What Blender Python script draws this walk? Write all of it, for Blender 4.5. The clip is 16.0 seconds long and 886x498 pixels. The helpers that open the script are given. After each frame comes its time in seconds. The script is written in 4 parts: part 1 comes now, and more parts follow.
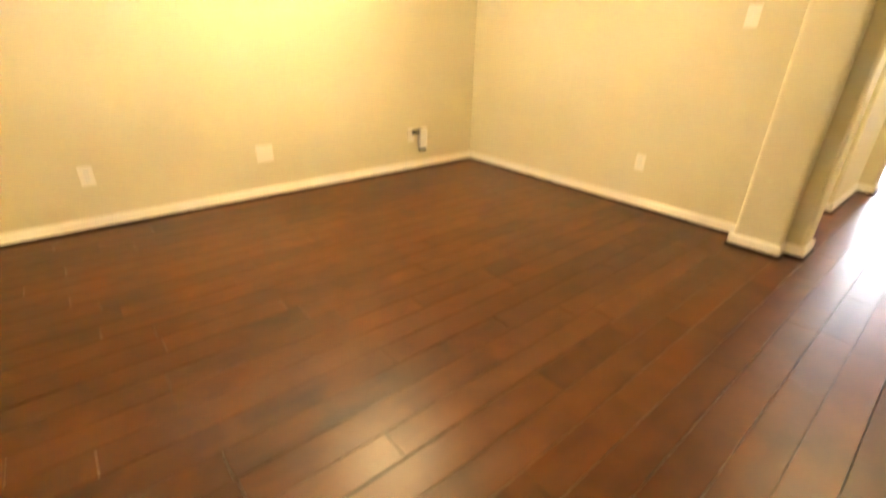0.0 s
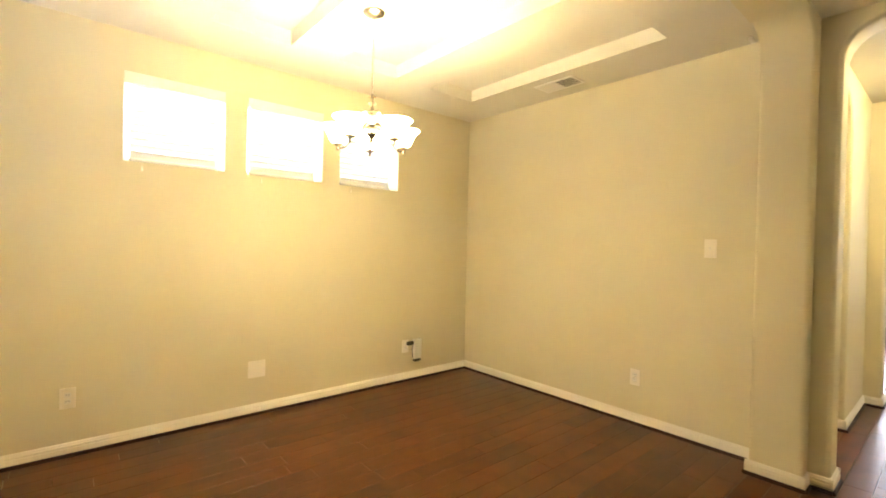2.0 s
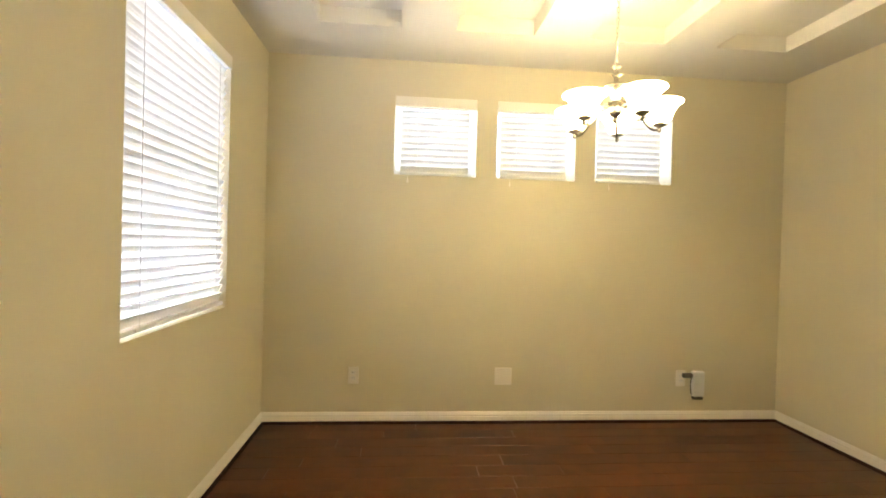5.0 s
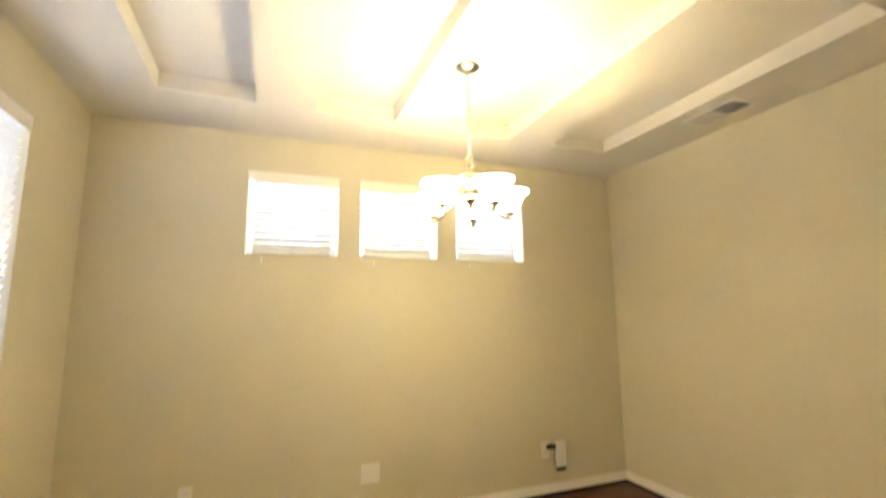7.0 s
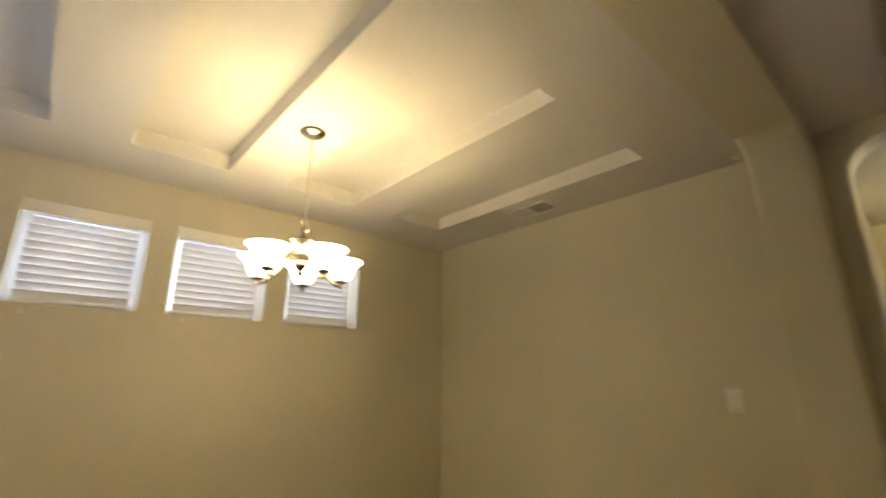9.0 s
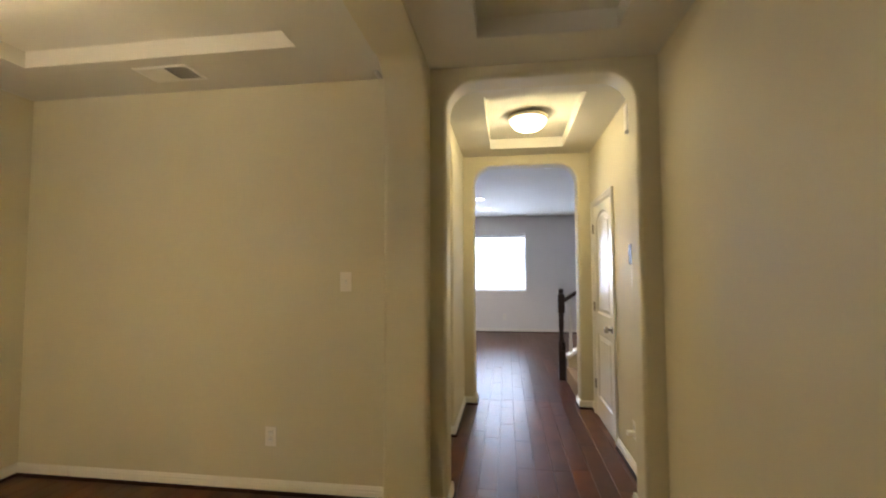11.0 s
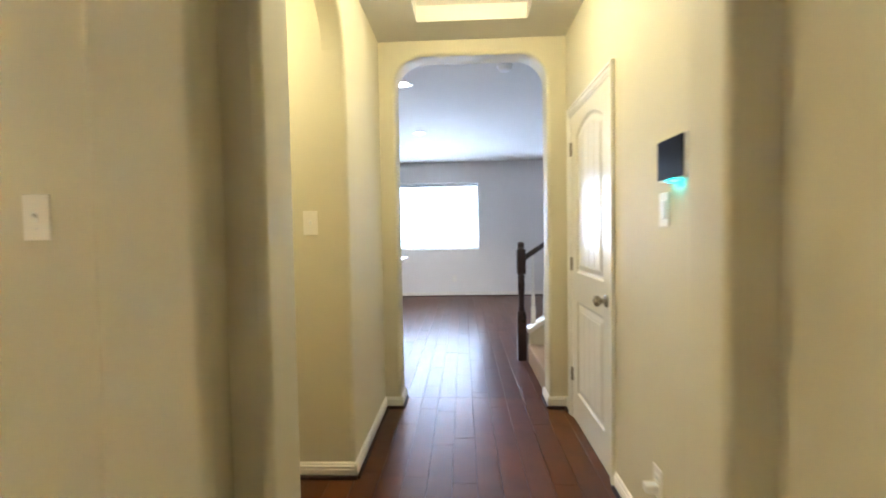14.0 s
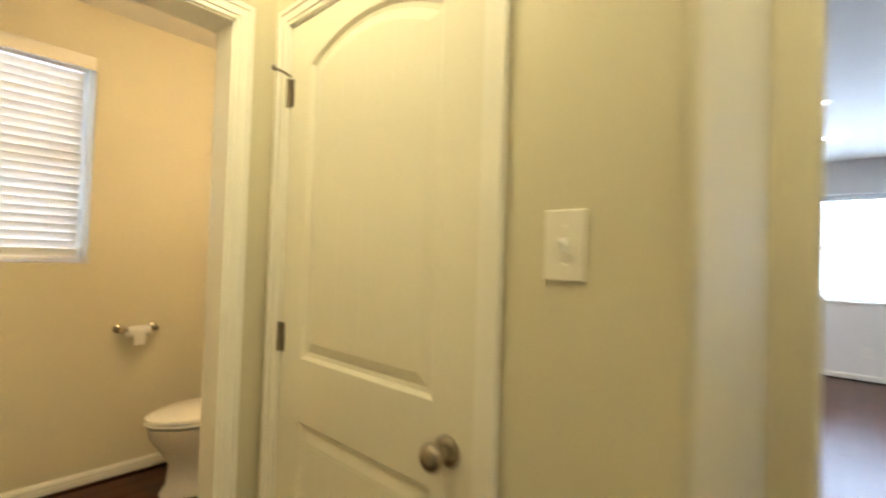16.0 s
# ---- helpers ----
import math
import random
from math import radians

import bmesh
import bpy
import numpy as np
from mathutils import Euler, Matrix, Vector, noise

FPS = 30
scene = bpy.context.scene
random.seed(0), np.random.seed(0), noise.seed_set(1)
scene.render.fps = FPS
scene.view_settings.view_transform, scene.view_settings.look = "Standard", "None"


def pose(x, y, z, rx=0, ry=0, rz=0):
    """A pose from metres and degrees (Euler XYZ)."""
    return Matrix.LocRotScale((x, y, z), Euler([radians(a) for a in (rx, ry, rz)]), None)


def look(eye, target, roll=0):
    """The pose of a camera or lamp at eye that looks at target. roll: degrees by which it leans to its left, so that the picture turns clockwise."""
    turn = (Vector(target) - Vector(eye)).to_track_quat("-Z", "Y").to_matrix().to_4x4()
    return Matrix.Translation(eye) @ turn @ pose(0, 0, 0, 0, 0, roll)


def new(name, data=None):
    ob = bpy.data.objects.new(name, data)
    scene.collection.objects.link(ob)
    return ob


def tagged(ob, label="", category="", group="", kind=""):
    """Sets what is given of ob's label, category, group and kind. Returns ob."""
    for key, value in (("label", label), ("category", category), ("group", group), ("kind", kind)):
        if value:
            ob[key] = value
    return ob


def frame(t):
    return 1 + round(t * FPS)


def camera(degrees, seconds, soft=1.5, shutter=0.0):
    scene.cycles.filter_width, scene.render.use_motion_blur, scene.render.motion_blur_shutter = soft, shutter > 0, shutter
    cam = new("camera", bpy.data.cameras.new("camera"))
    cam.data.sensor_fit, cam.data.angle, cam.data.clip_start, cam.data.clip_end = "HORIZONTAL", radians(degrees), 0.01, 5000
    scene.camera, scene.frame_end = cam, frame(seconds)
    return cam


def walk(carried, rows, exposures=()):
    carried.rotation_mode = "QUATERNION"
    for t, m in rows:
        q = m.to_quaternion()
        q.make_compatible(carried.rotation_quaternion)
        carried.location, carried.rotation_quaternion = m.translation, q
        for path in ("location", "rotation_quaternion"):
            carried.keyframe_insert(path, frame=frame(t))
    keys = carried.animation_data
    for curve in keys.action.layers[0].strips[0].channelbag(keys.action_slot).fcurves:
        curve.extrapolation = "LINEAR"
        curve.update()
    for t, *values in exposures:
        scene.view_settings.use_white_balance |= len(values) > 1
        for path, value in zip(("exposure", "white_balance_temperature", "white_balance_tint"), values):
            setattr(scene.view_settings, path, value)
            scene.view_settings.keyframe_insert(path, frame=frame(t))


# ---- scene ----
cam = camera(89.7, 16.0, 1.8, 0.5)
PATH = [
    (0, (-3.337, -3.455, 1.166), (-2.153, -2.087, 0.314), 1.5),
    (0.5, (-3.292, -3.515, 1.246), (-2.009, -2.016, 0.915), 0.4),
    (1, (-3.331, -3.495, 1.326), (-2.009, -1.994, 1.305), 0.4),
    (1.5, (-3.332, -3.488, 1.325), (-2.013, -1.984, 1.327), 1.0),
    (2, (-3.304, -3.47, 1.326), (-2.005, -1.95, 1.303), 1.3),
    (2.5, (-3.199, -3.37, 1.315), (-1.913, -1.838, 1.323), 1.8),
    (3, (-3.056, -3.262, 1.34), (-1.868, -1.653, 1.369), 1.9),
    (3.5, (-2.96, -3.249, 1.312), (-2.163, -1.415, 1.314), 1.2),
    (4, (-2.924, -3.25, 1.295), (-2.591, -1.278, 1.305), 1.5),
    (4.2, (-2.92, -3.253, 1.296), (-2.763, -1.259, 1.291), 1.6),
    (6.3, (-2.859, -3.233, 1.347), (-2.598, -1.25, 1.311), 0.7),
    (6.5, (-2.839, -3.218, 1.332), (-2.42, -1.262, 1.328), 0.3),
    (7, (-2.848, -3.164, 1.4), (-2.136, -1.318, 1.69), -0.7),
    (7.5, (-2.846, -3.176, 1.476), (-2.061, -1.43, 2.056), -1.0),
    (8, (-2.852, -3.177, 1.497), (-2.039, -1.459, 2.119), -0.8),
    (8.5, (-2.846, -3.173, 1.486), (-1.907, -1.501, 2.055), -0.2),
    (9, (-2.799, -3.207, 1.462), (-1.529, -1.76, 2.003), 0.4),
    (9.5, (-2.808, -3.248, 1.452), (-1.192, -2.183, 1.956), -0.1),
    (10, (-2.784, -3.313, 1.414), (-0.965, -2.611, 1.863), 0.6),
    (10.2, (-2.766, -3.323, 1.42), (-0.889, -2.748, 1.805), 0.7),
    (12.5, (-2.304, -3.474, 1.286), (-0.309, -3.359, 1.204), 0.2),
    (13, (-1.958, -3.481, 1.261), (0.04, -3.41, 1.185), 0.0),
    (13.5, (-1.578, -3.462, 1.268), (0.419, -3.519, 1.182), -1.4),
    (14, (-1.148, -3.503, 1.275), (0.848, -3.413, 1.202), -1.0),
    (14.5, (-0.695, -3.456, 1.265), (1.297, -3.29, 1.206), -0.9),
    (15, (-0.28, -3.427, 1.256), (1.689, -3.082, 1.196), -1.2),
    (15.5, (0.116, -3.332, 1.279), (1.908, -2.445, 1.223), 1.3),
    (16, (0.408, -3.073, 1.307), (1.9, -1.741, 1.352), 1.8),
]
EXPOSURES = [
    (0.0, 2.75, 7600, 14), (0.5, 2.92, 7000, 11), (1.0, 2.68, 7000, 10), (1.5, 2.44, 7000, 10), (2.0, 2.2, 7000, 10), (2.5, 1.98, 7000, 10), (4.0, 1.59, 6600, 10),
    (6.5, 1.52, 5950, 11), (7.0, 1.62, 6050, 12), (8.0, 1.1, 6150, 13), (9.0, 0.48, 6300, 14), (10.0, 0.5, 6500, 15),
    (12.5, 1.68, 5680, 11), (14.0, 1.6, 5640, 10), (15.0, 1.46, 5560, 10), (16.0, 1.38, 5850, 8)]
walk(cam, [(t, look(eye, target, roll)) for t, eye, target, roll in PATH], EXPOSURES)

# ---- world and light ----
world = bpy.data.worlds.new("sky")
scene.world = world
world.use_nodes = True
wn = world.node_tree
sky = wn.nodes.new("ShaderNodeTexSky")
sky.sky_type, sky.sun_disc = "NISHITA", False
sky.sun_elevation, sky.sun_rotation = radians(50), radians(200)
wn.links.new(sky.outputs[0], wn.nodes["Background"].inputs[0])
wn.nodes["Background"].inputs[1].default_value = 0.1
sun = new("sun", bpy.data.lights.new("sun", "SUN"))
sun.data.energy, sun.data.angle, sun.data.color = 3.0, radians(0.5), (1, 0.95, 0.88)
sun.matrix_world = pose(0, -20, 30, 40, 0, 20)

WARM = (1.0, 0.68, 0.25)
HALL = (1.0, 0.81, 0.41)
DAY = (0.76, 0.81, 1.0)


def window_light(name, place, turn, w, h, energy, color=DAY):
    """Daylight standing in a window's opening, outside its blind; it shines along its local -Z."""
    lamp = new(name, bpy.data.lights.new(name, "AREA"))
    lamp.data.shape, lamp.data.size, lamp.data.size_y = "RECTANGLE", w, h
    lamp.data.energy, lamp.data.color = energy, color
    lamp.matrix_world = pose(*place, *turn)


window_light("daylight_dining_west", (-4.24, -1.13, 1.62), (90, 0, -90), 0.92, 1.4, 33)
for wx in (-2.72, -1.97, -1.215):
    window_light("daylight_dining_north", (wx, 0.30, 2.09), (-90, 0, 0), 0.6, 0.56, 5.3)
window_light("daylight_bath", (0.62, 0.30, 1.80), (-90, 0, 0), 0.62, 1.12, 4)
window_light("daylight_living", (8.07, -2.88, 1.60), (90, 0, 90), 1.84, 1.28, 96, (0.67, 0.78, 1.0))
window_light("daylight_living", (8.07, -6.2, 1.56), (90, 0, 90), 1.78, 1.30, 82, (0.67, 0.78, 1.0))


def bulb(name, place, energy, radius=0.03, color=WARM):
    lamp = new(name, bpy.data.lights.new(name, "POINT"))
    lamp.data.energy, lamp.data.shadow_soft_size, lamp.data.color = energy, radius, color
    lamp.matrix_world = pose(*place)


CHANDELIER = (-1.97, -1.26)
ARM_ANGLES = [math.radians(-83 + 72 * i) for i in range(5)]
for ang in ARM_ANGLES:
    bulb("chandelier_bulb", (CHANDELIER[0] + 0.198 * math.cos(ang), CHANDELIER[1] + 0.198 * math.sin(ang), 1.962), 0.55, 0.022)
bulb("hall_bulb", (1.10, -3.57, 2.55), 8.8, 0.08, HALL)
bulb("vestibule_bulb", (0.62, -2.22, 2.42), 6.2, 0.08, HALL)
bulb("bath_bulb", (1.45, -1.2, 2.1), 10.5, 0.06, (1.0, 0.68, 0.34))
for cx, cy in ((3.06, -2.96), (5.10, -2.92), (6.40, -3.0)):
    spot = new("can_bulb", bpy.data.lights.new("can_bulb", "SPOT"))
    spot.data.energy, spot.data.spot_size, spot.data.spot_blend, spot.data.shadow_soft_size = 45, radians(110), 0.6, 0.05
    spot.data.color = (1.0, 0.86, 0.68)
    spot.matrix_world = pose(cx, cy, 2.65)

# ---- materials ----


def material(name):
    m = bpy.data.materials.new(name)
    m.use_nodes = True
    return m, m.node_tree, m.node_tree.nodes["Principled BSDF"]


def node(tree, kind, **inputs):
    n = tree.nodes.new(kind)
    for k, v in inputs.items():
        n.inputs[k.replace("_", " ")].default_value = v
    return n


def paint(name, color, rough=0.6, bump=0.15, scale=180.0, stain=0.06, detail=3.0):
    """Rolled wall paint: fine orange-peel relief and faint large-scale unevenness."""
    m, t, b = material(name)
    co = t.nodes.new("ShaderNodeTexCoord")
    fine = node(t, "ShaderNodeTexNoise", Scale=scale, Detail=detail, Roughness=0.55)
    big = node(t, "ShaderNodeTexNoise", Scale=1.7, Detail=4.0)
    t.links.new(co.outputs["Object"], fine.inputs["Vector"])
    t.links.new(co.outputs["Object"], big.inputs["Vector"])
    mix = t.nodes.new("ShaderNodeMix")
    mix.data_type = "RGBA"
    mix.inputs["A"].default_value = (*[c * (1 - stain) for c in color], 1)
    mix.inputs["B"].default_value = (*[min(1, c * (1 + stain)) for c in color], 1)
    t.links.new(big.outputs["Fac"], mix.inputs["Factor"])
    t.links.new(mix.outputs["Result"], b.inputs["Base Color"])
    bp = node(t, "ShaderNodeBump", Strength=bump, Distance=0.002)
    t.links.new(fine.outputs["Fac"], bp.inputs["Height"])
    t.links.new(bp.outputs["Normal"], b.inputs["Normal"])
    b.inputs["Roughness"].default_value = rough
    return m


def metal(name, color, rough):
    m, t, b = material(name)
    b.inputs["Base Color"].default_value = (*color, 1)
    b.inputs["Metallic"].default_value = 1
    n = node(t, "ShaderNodeTexNoise", Scale=60.0, Detail=3.0)
    r = node(t, "ShaderNodeMapRange", To_Min=rough * 0.8, To_Max=rough * 1.25)
    t.links.new(n.outputs["Fac"], r.inputs["Value"])
    t.links.new(r.outputs["Result"], b.inputs["Roughness"])
    return m


def plain(name, color, rough=0.4):
    m, t, b = material(name)
    n = node(t, "ShaderNodeTexNoise", Scale=25.0, Detail=4.0)
    mix = t.nodes.new("ShaderNodeMix")
    mix.data_type = "RGBA"
    mix.inputs["A"].default_value = (*[c * 0.94 for c in color], 1)
    mix.inputs["B"].default_value = (*[min(1, c * 1.05) for c in color], 1)
    t.links.new(n.outputs["Fac"], mix.inputs["Factor"])
    t.links.new(mix.outputs["Result"], b.inputs["Base Color"])
    b.inputs["Roughness"].default_value = rough
    return m


def glow(name, color, strength, base=(0.9, 0.88, 0.82)):
    m, t, b = material(name)
    b.inputs["Base Color"].default_value = (*base, 1)
    b.inputs["Roughness"].default_value = 0.35
    b.inputs["Emission Color"].default_value = (*color, 1)
    b.inputs["Emission Strength"].default_value = strength
    return m


def wood(name, dark, light, rough=0.28, grain=1.0, along=(1.4, 14.0, 14.0), islands=False, gloss=0.5):
    """Stained wood: streaks along local X, hand-scraped waves, piece-to-piece tone."""
    m, t, b = material(name)
    co = t.nodes.new("ShaderNodeTexCoord")
    info = t.nodes.new("ShaderNodeNewGeometry" if islands else "ShaderNodeObjectInfo")
    each = info.outputs["Random Per Island" if islands else "Random"]
    shift = t.nodes.new("ShaderNodeVectorMath")
    shift.operation = "MULTIPLY_ADD"
    shift.inputs[1].default_value = along
    off = node(t, "ShaderNodeMath")
    off.operation = "MULTIPLY"
    off.inputs[1].default_value = 40.0
    t.links.new(each, off.inputs[0])
    t.links.new(co.outputs["Object"], shift.inputs[0])
    t.links.new(off.outputs[0], shift.inputs[2])
    streak = node(t, "ShaderNodeTexNoise", Scale=1.1, Detail=3.0, Roughness=0.5, Distortion=0.4)
    stain = node(t, "ShaderNodeTexNoise", Scale=4.5, Detail=2.0, Roughness=0.5, Distortion=0.6)
    moved = t.nodes.new("ShaderNodeVectorMath")
    t.links.new(co.outputs["Object"], moved.inputs[0])
    t.links.new(off.outputs[0], moved.inputs[1])
    t.links.new(moved.outputs[0], stain.inputs["Vector"])
    b.inputs["Specular IOR Level"].default_value = gloss
    blot = node(t, "ShaderNodeTexNoise", Scale=0.35, Detail=2.0)
    t.links.new(shift.outputs[0], streak.inputs["Vector"])
    t.links.new(shift.outputs[0], blot.inputs["Vector"])
    mix = t.nodes.new("ShaderNodeMix")
    mix.data_type = "RGBA"
    mix.inputs["A"].default_value, mix.inputs["B"].default_value = (*dark, 1), (*light, 1)
    add = node(t, "ShaderNodeMath")
    add.operation = "MULTIPLY_ADD"
    add.inputs[1].default_value = 0.40
    t.links.new(streak.outputs["Fac"], add.inputs[0])
    tone = node(t, "ShaderNodeMapRange", To_Min=-0.15, To_Max=0.17)
    t.links.new(each, tone.inputs["Value"])
    patch = node(t, "ShaderNodeMapRange", From_Min=0.28, From_Max=0.66, To_Min=0.0, To_Max=0.36)
    t.links.new(stain.outputs["Fac"], patch.inputs["Value"])
    both = node(t, "ShaderNodeMath")
    t.links.new(tone.outputs["Result"], both.inputs[0])
    t.links.new(patch.outputs["Result"], both.inputs[1])
    t.links.new(both.outputs[0], add.inputs[2])
    t.links.new(add.outputs[0], mix.inputs["Factor"])
    t.links.new(mix.outputs["Result"], b.inputs["Base Color"])
    rr = node(t, "ShaderNodeMapRange", To_Min=rough * 0.97, To_Max=rough * 1.3)
    t.links.new(blot.outputs["Fac"], rr.inputs["Value"])
    t.links.new(rr.outputs["Result"], b.inputs["Roughness"])
    bp = node(t, "ShaderNodeBump", Strength=0.02 * grain, Distance=0.003)
    hs = node(t, "ShaderNodeMath")
    hs.operation = "MULTIPLY_ADD"
    hs.inputs[1].default_value = 0.03
    t.links.new(streak.outputs["Fac"], hs.inputs[0])
    t.links.new(blot.outputs["Fac"], hs.inputs[2])
    t.links.new(hs.outputs[0], bp.inputs["Height"])
    t.links.new(bp.outputs["Normal"], b.inputs["Normal"])
    return m


def slat_material():
    m, t, b = material("blind_slat")
    b.inputs["Base Color"].default_value = (0.86, 0.86, 0.84, 1)
    b.inputs["Roughness"].default_value = 0.4
    tr = t.nodes.new("ShaderNodeBsdfTranslucent")
    tr.inputs["Color"].default_value = (0.85, 0.86, 0.86, 1)
    mx = t.nodes.new("ShaderNodeMixShader")
    mx.inputs[0].default_value = 0.075
    t.links.new(b.outputs[0], mx.inputs[1])
    t.links.new(tr.outputs[0], mx.inputs[2])
    t.links.new(mx.outputs[0], t.nodes["Material Output"].inputs[0])
    return m


def glass_material():
    m, t, b = material("window_glass")
    tr, gl, fr = (t.nodes.new("ShaderNodeBsdf" + k) for k in ("Transparent", "Glossy", "Transparent"))
    fz = node(t, "ShaderNodeFresnel", IOR=1.45)
    gl.inputs["Roughness"].default_value = 0.02
    mx = t.nodes.new("ShaderNodeMixShader")
    t.links.new(fz.outputs[0], mx.inputs[0])
    t.links.new(tr.outputs[0], mx.inputs[1])
    t.links.new(gl.outputs[0], mx.inputs[2])
    t.links.new(mx.outputs[0], t.nodes["Material Output"].inputs[0])
    return m


M_WALL = paint("wall_paint", (0.655, 0.605, 0.445), 0.62)
M_WALLGREY = paint("living_wall_paint", (0.79, 0.765, 0.74), 0.62)
M_CEIL = paint("ceiling_paint", (0.69, 0.67, 0.605), 0.8, 0.6, 70.0)
M_TRIM = paint("trim_paint", (0.84, 0.815, 0.74), 0.35, 0.05, 60.0, 0.03)
M_DOOR = paint("door_paint", (0.78, 0.745, 0.63), 0.30, 0.12, 90.0, 0.03)
M_FLOOR = wood("floor_wood", (0.032, 0.0098, 0.0029), (0.150, 0.046, 0.0084), 0.28, gloss=0.33)
# Same wood as floor_wood, the far rooms' dimmer light put into darker colours.
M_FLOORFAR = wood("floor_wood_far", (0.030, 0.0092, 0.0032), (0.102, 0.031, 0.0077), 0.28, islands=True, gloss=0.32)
M_SHOE = wood("stained_moulding", (0.014, 0.006, 0.004), (0.035, 0.014, 0.008), 0.45, gloss=0.2)
M_RAIL = wood("rail_wood", (0.012, 0.005, 0.004), (0.035, 0.014, 0.009), 0.25, 0.4)
M_SUB = plain("subfloor", (0.012, 0.006, 0.004), 0.8)
M_PLATE = plain("ivory_plastic", (0.84, 0.80, 0.72), 0.35)
M_WHITE = plain("white_plastic", (0.82, 0.81, 0.78), 0.35)
M_DARK = plain("dark_plastic", (0.015, 0.015, 0.016), 0.4)
M_DUCT = plain("duct_grey", (0.10, 0.10, 0.10), 0.6)
M_SCREEN = plain("screen_glass", (0.005, 0.005, 0.006), 0.35)
M_SCREEN.node_tree.nodes["Principled BSDF"].inputs["Specular IOR Level"].default_value = 0.03
M_NICKEL = metal("brushed_nickel", (0.37, 0.33, 0.27), 0.26)
M_BRONZE = metal("dark_nickel", (0.30, 0.26, 0.20), 0.32)
M_SHADE = glow("lit_frosted_shade", (1.0, 0.78, 0.41), 17.5)
M_SHADE_IN = glow("shade_inside", (1.0, 0.78, 0.41), 18.5)
M_DOME = glow("lit_frosted_dome", (1.0, 0.86, 0.56), 5.0)
M_CAN = glow("lit_can_lamp", (1.0, 0.93, 0.82), 14.0)
M_CYAN = glow("cyan_indicator", (0.05, 0.85, 0.80), 6.0)
M_SLAT = slat_material()
M_GLASS = glass_material()
M_VINYL = plain("white_vinyl", (0.80, 0.81, 0.82), 0.4)
M_CERAMIC = plain("white_ceramic", (0.84, 0.82, 0.77), 0.08)
M_PAPER = plain("tissue_paper", (0.85, 0.83, 0.78), 0.9)
M_CARPET = paint("stair_carpet", (0.34, 0.25, 0.165), 0.95, 1.0, 320.0, 0.1, 6.0)
M_STONE = plain("white_stone", (0.80, 0.79, 0.76), 0.15)
M_HAZE = glow("hazy_sky", (0.86, 0.93, 1.0), 0.9, (0.8, 0.8, 0.8))
M_HAZE_EAST = glow("bright_sky", (0.72, 0.84, 1.0), 3.5, (0.8, 0.8, 0.8))
M_GROUND = paint("ground", (0.20, 0.21, 0.15), 0.95, 0.8, 6.0, 0.25)
M_SIDING = paint("neighbour_wall", (0.50, 0.46, 0.40), 0.9, 0.4, 8.0, 0.1)

# ---- mesh helpers ----


def part(name, bm, mat, parent=None, label="", smooth=False):
    """One mesh object from a bmesh, under a thing or a part."""
    bmesh.ops.recalc_face_normals(bm, faces=bm.faces)
    me = bpy.data.meshes.new(name)
    bm.to_mesh(me)
    bm.free()
    me.materials.append(mat)
    if smooth:
        for p in me.polygons:
            p.use_smooth = True
        me.set_sharp_from_angle(angle=radians(40))
    ob = new(name, me)
    ob.parent = parent
    if label:
        tagged(ob, label)
    return ob


def thing(name, m, label, category, group="", kind=""):
    ob = new(name)
    ob.matrix_world = m
    ob.empty_display_size = 0.1
    return tagged(ob, label, category, group, kind)


def add_box(bm, a, b, bevel=0.0, seg=2):
    r = bmesh.ops.create_cube(bm, size=1)["verts"]
    for v in r:
        v.co = Vector([a[i] + (b[i] - a[i]) * (v.co[i] + 0.5) for i in range(3)])
    if bevel:
        es = {e for v in r for e in v.link_edges}
        bmesh.ops.bevel(bm, geom=list(es), offset=bevel, segments=seg, affect="EDGES", profile=0.5)
    return bm


def box(a, b, bevel=0.0, seg=2):
    return add_box(bmesh.new(), a, b, bevel, seg)


def add_lathe(bm, profile, seg=24, m=Matrix()):
    """Turned shape: (radius, z) pairs round local Z."""
    rings = []
    for r, z in profile:
        if r < 1e-5:
            rings.append([bm.verts.new(m @ Vector((0, 0, z)))])
        else:
            rings.append([bm.verts.new(m @ Vector((r * math.cos(2 * math.pi * i / seg), r * math.sin(2 * math.pi * i / seg), z))) for i in range(seg)])
    for a, b in zip(rings, rings[1:]):
        for i in range(seg):
            q = [a[i % len(a)], a[(i + 1) % len(a)], b[(i + 1) % len(b)], b[i % len(b)]]
            q = list(dict.fromkeys(q))
            if len(q) > 2:
                bm.faces.new(q)
    return bm


def lathe(profile, seg=24, m=Matrix()):
    return add_lathe(bmesh.new(), profile, seg, m)


def add_tube(bm, pts, r, seg=10):
    pts = [Vector(p) for p in pts]
    rings = []
    for i, p in enumerate(pts):
        d = (pts[min(i + 1, len(pts) - 1)] - pts[max(i - 1, 0)]).normalized()
        u = d.orthogonal().normalized() if not rings else (u - d * u.dot(d)).normalized()
        w = d.cross(u)
        rings.append([bm.verts.new(p + r * (u * math.cos(2 * math.pi * k / seg) + w * math.sin(2 * math.pi * k / seg))) for k in range(seg)])
    for a, b in zip(rings, rings[1:]):
        for k in range(seg):
            bm.faces.new((a[k], a[(k + 1) % seg], b[(k + 1) % seg], b[k]))
    bm.faces.new(rings[0][::-1])
    bm.faces.new(rings[-1])
    return bm


def tube(pts, r, seg=10):
    return add_tube(bmesh.new(), pts, r, seg)


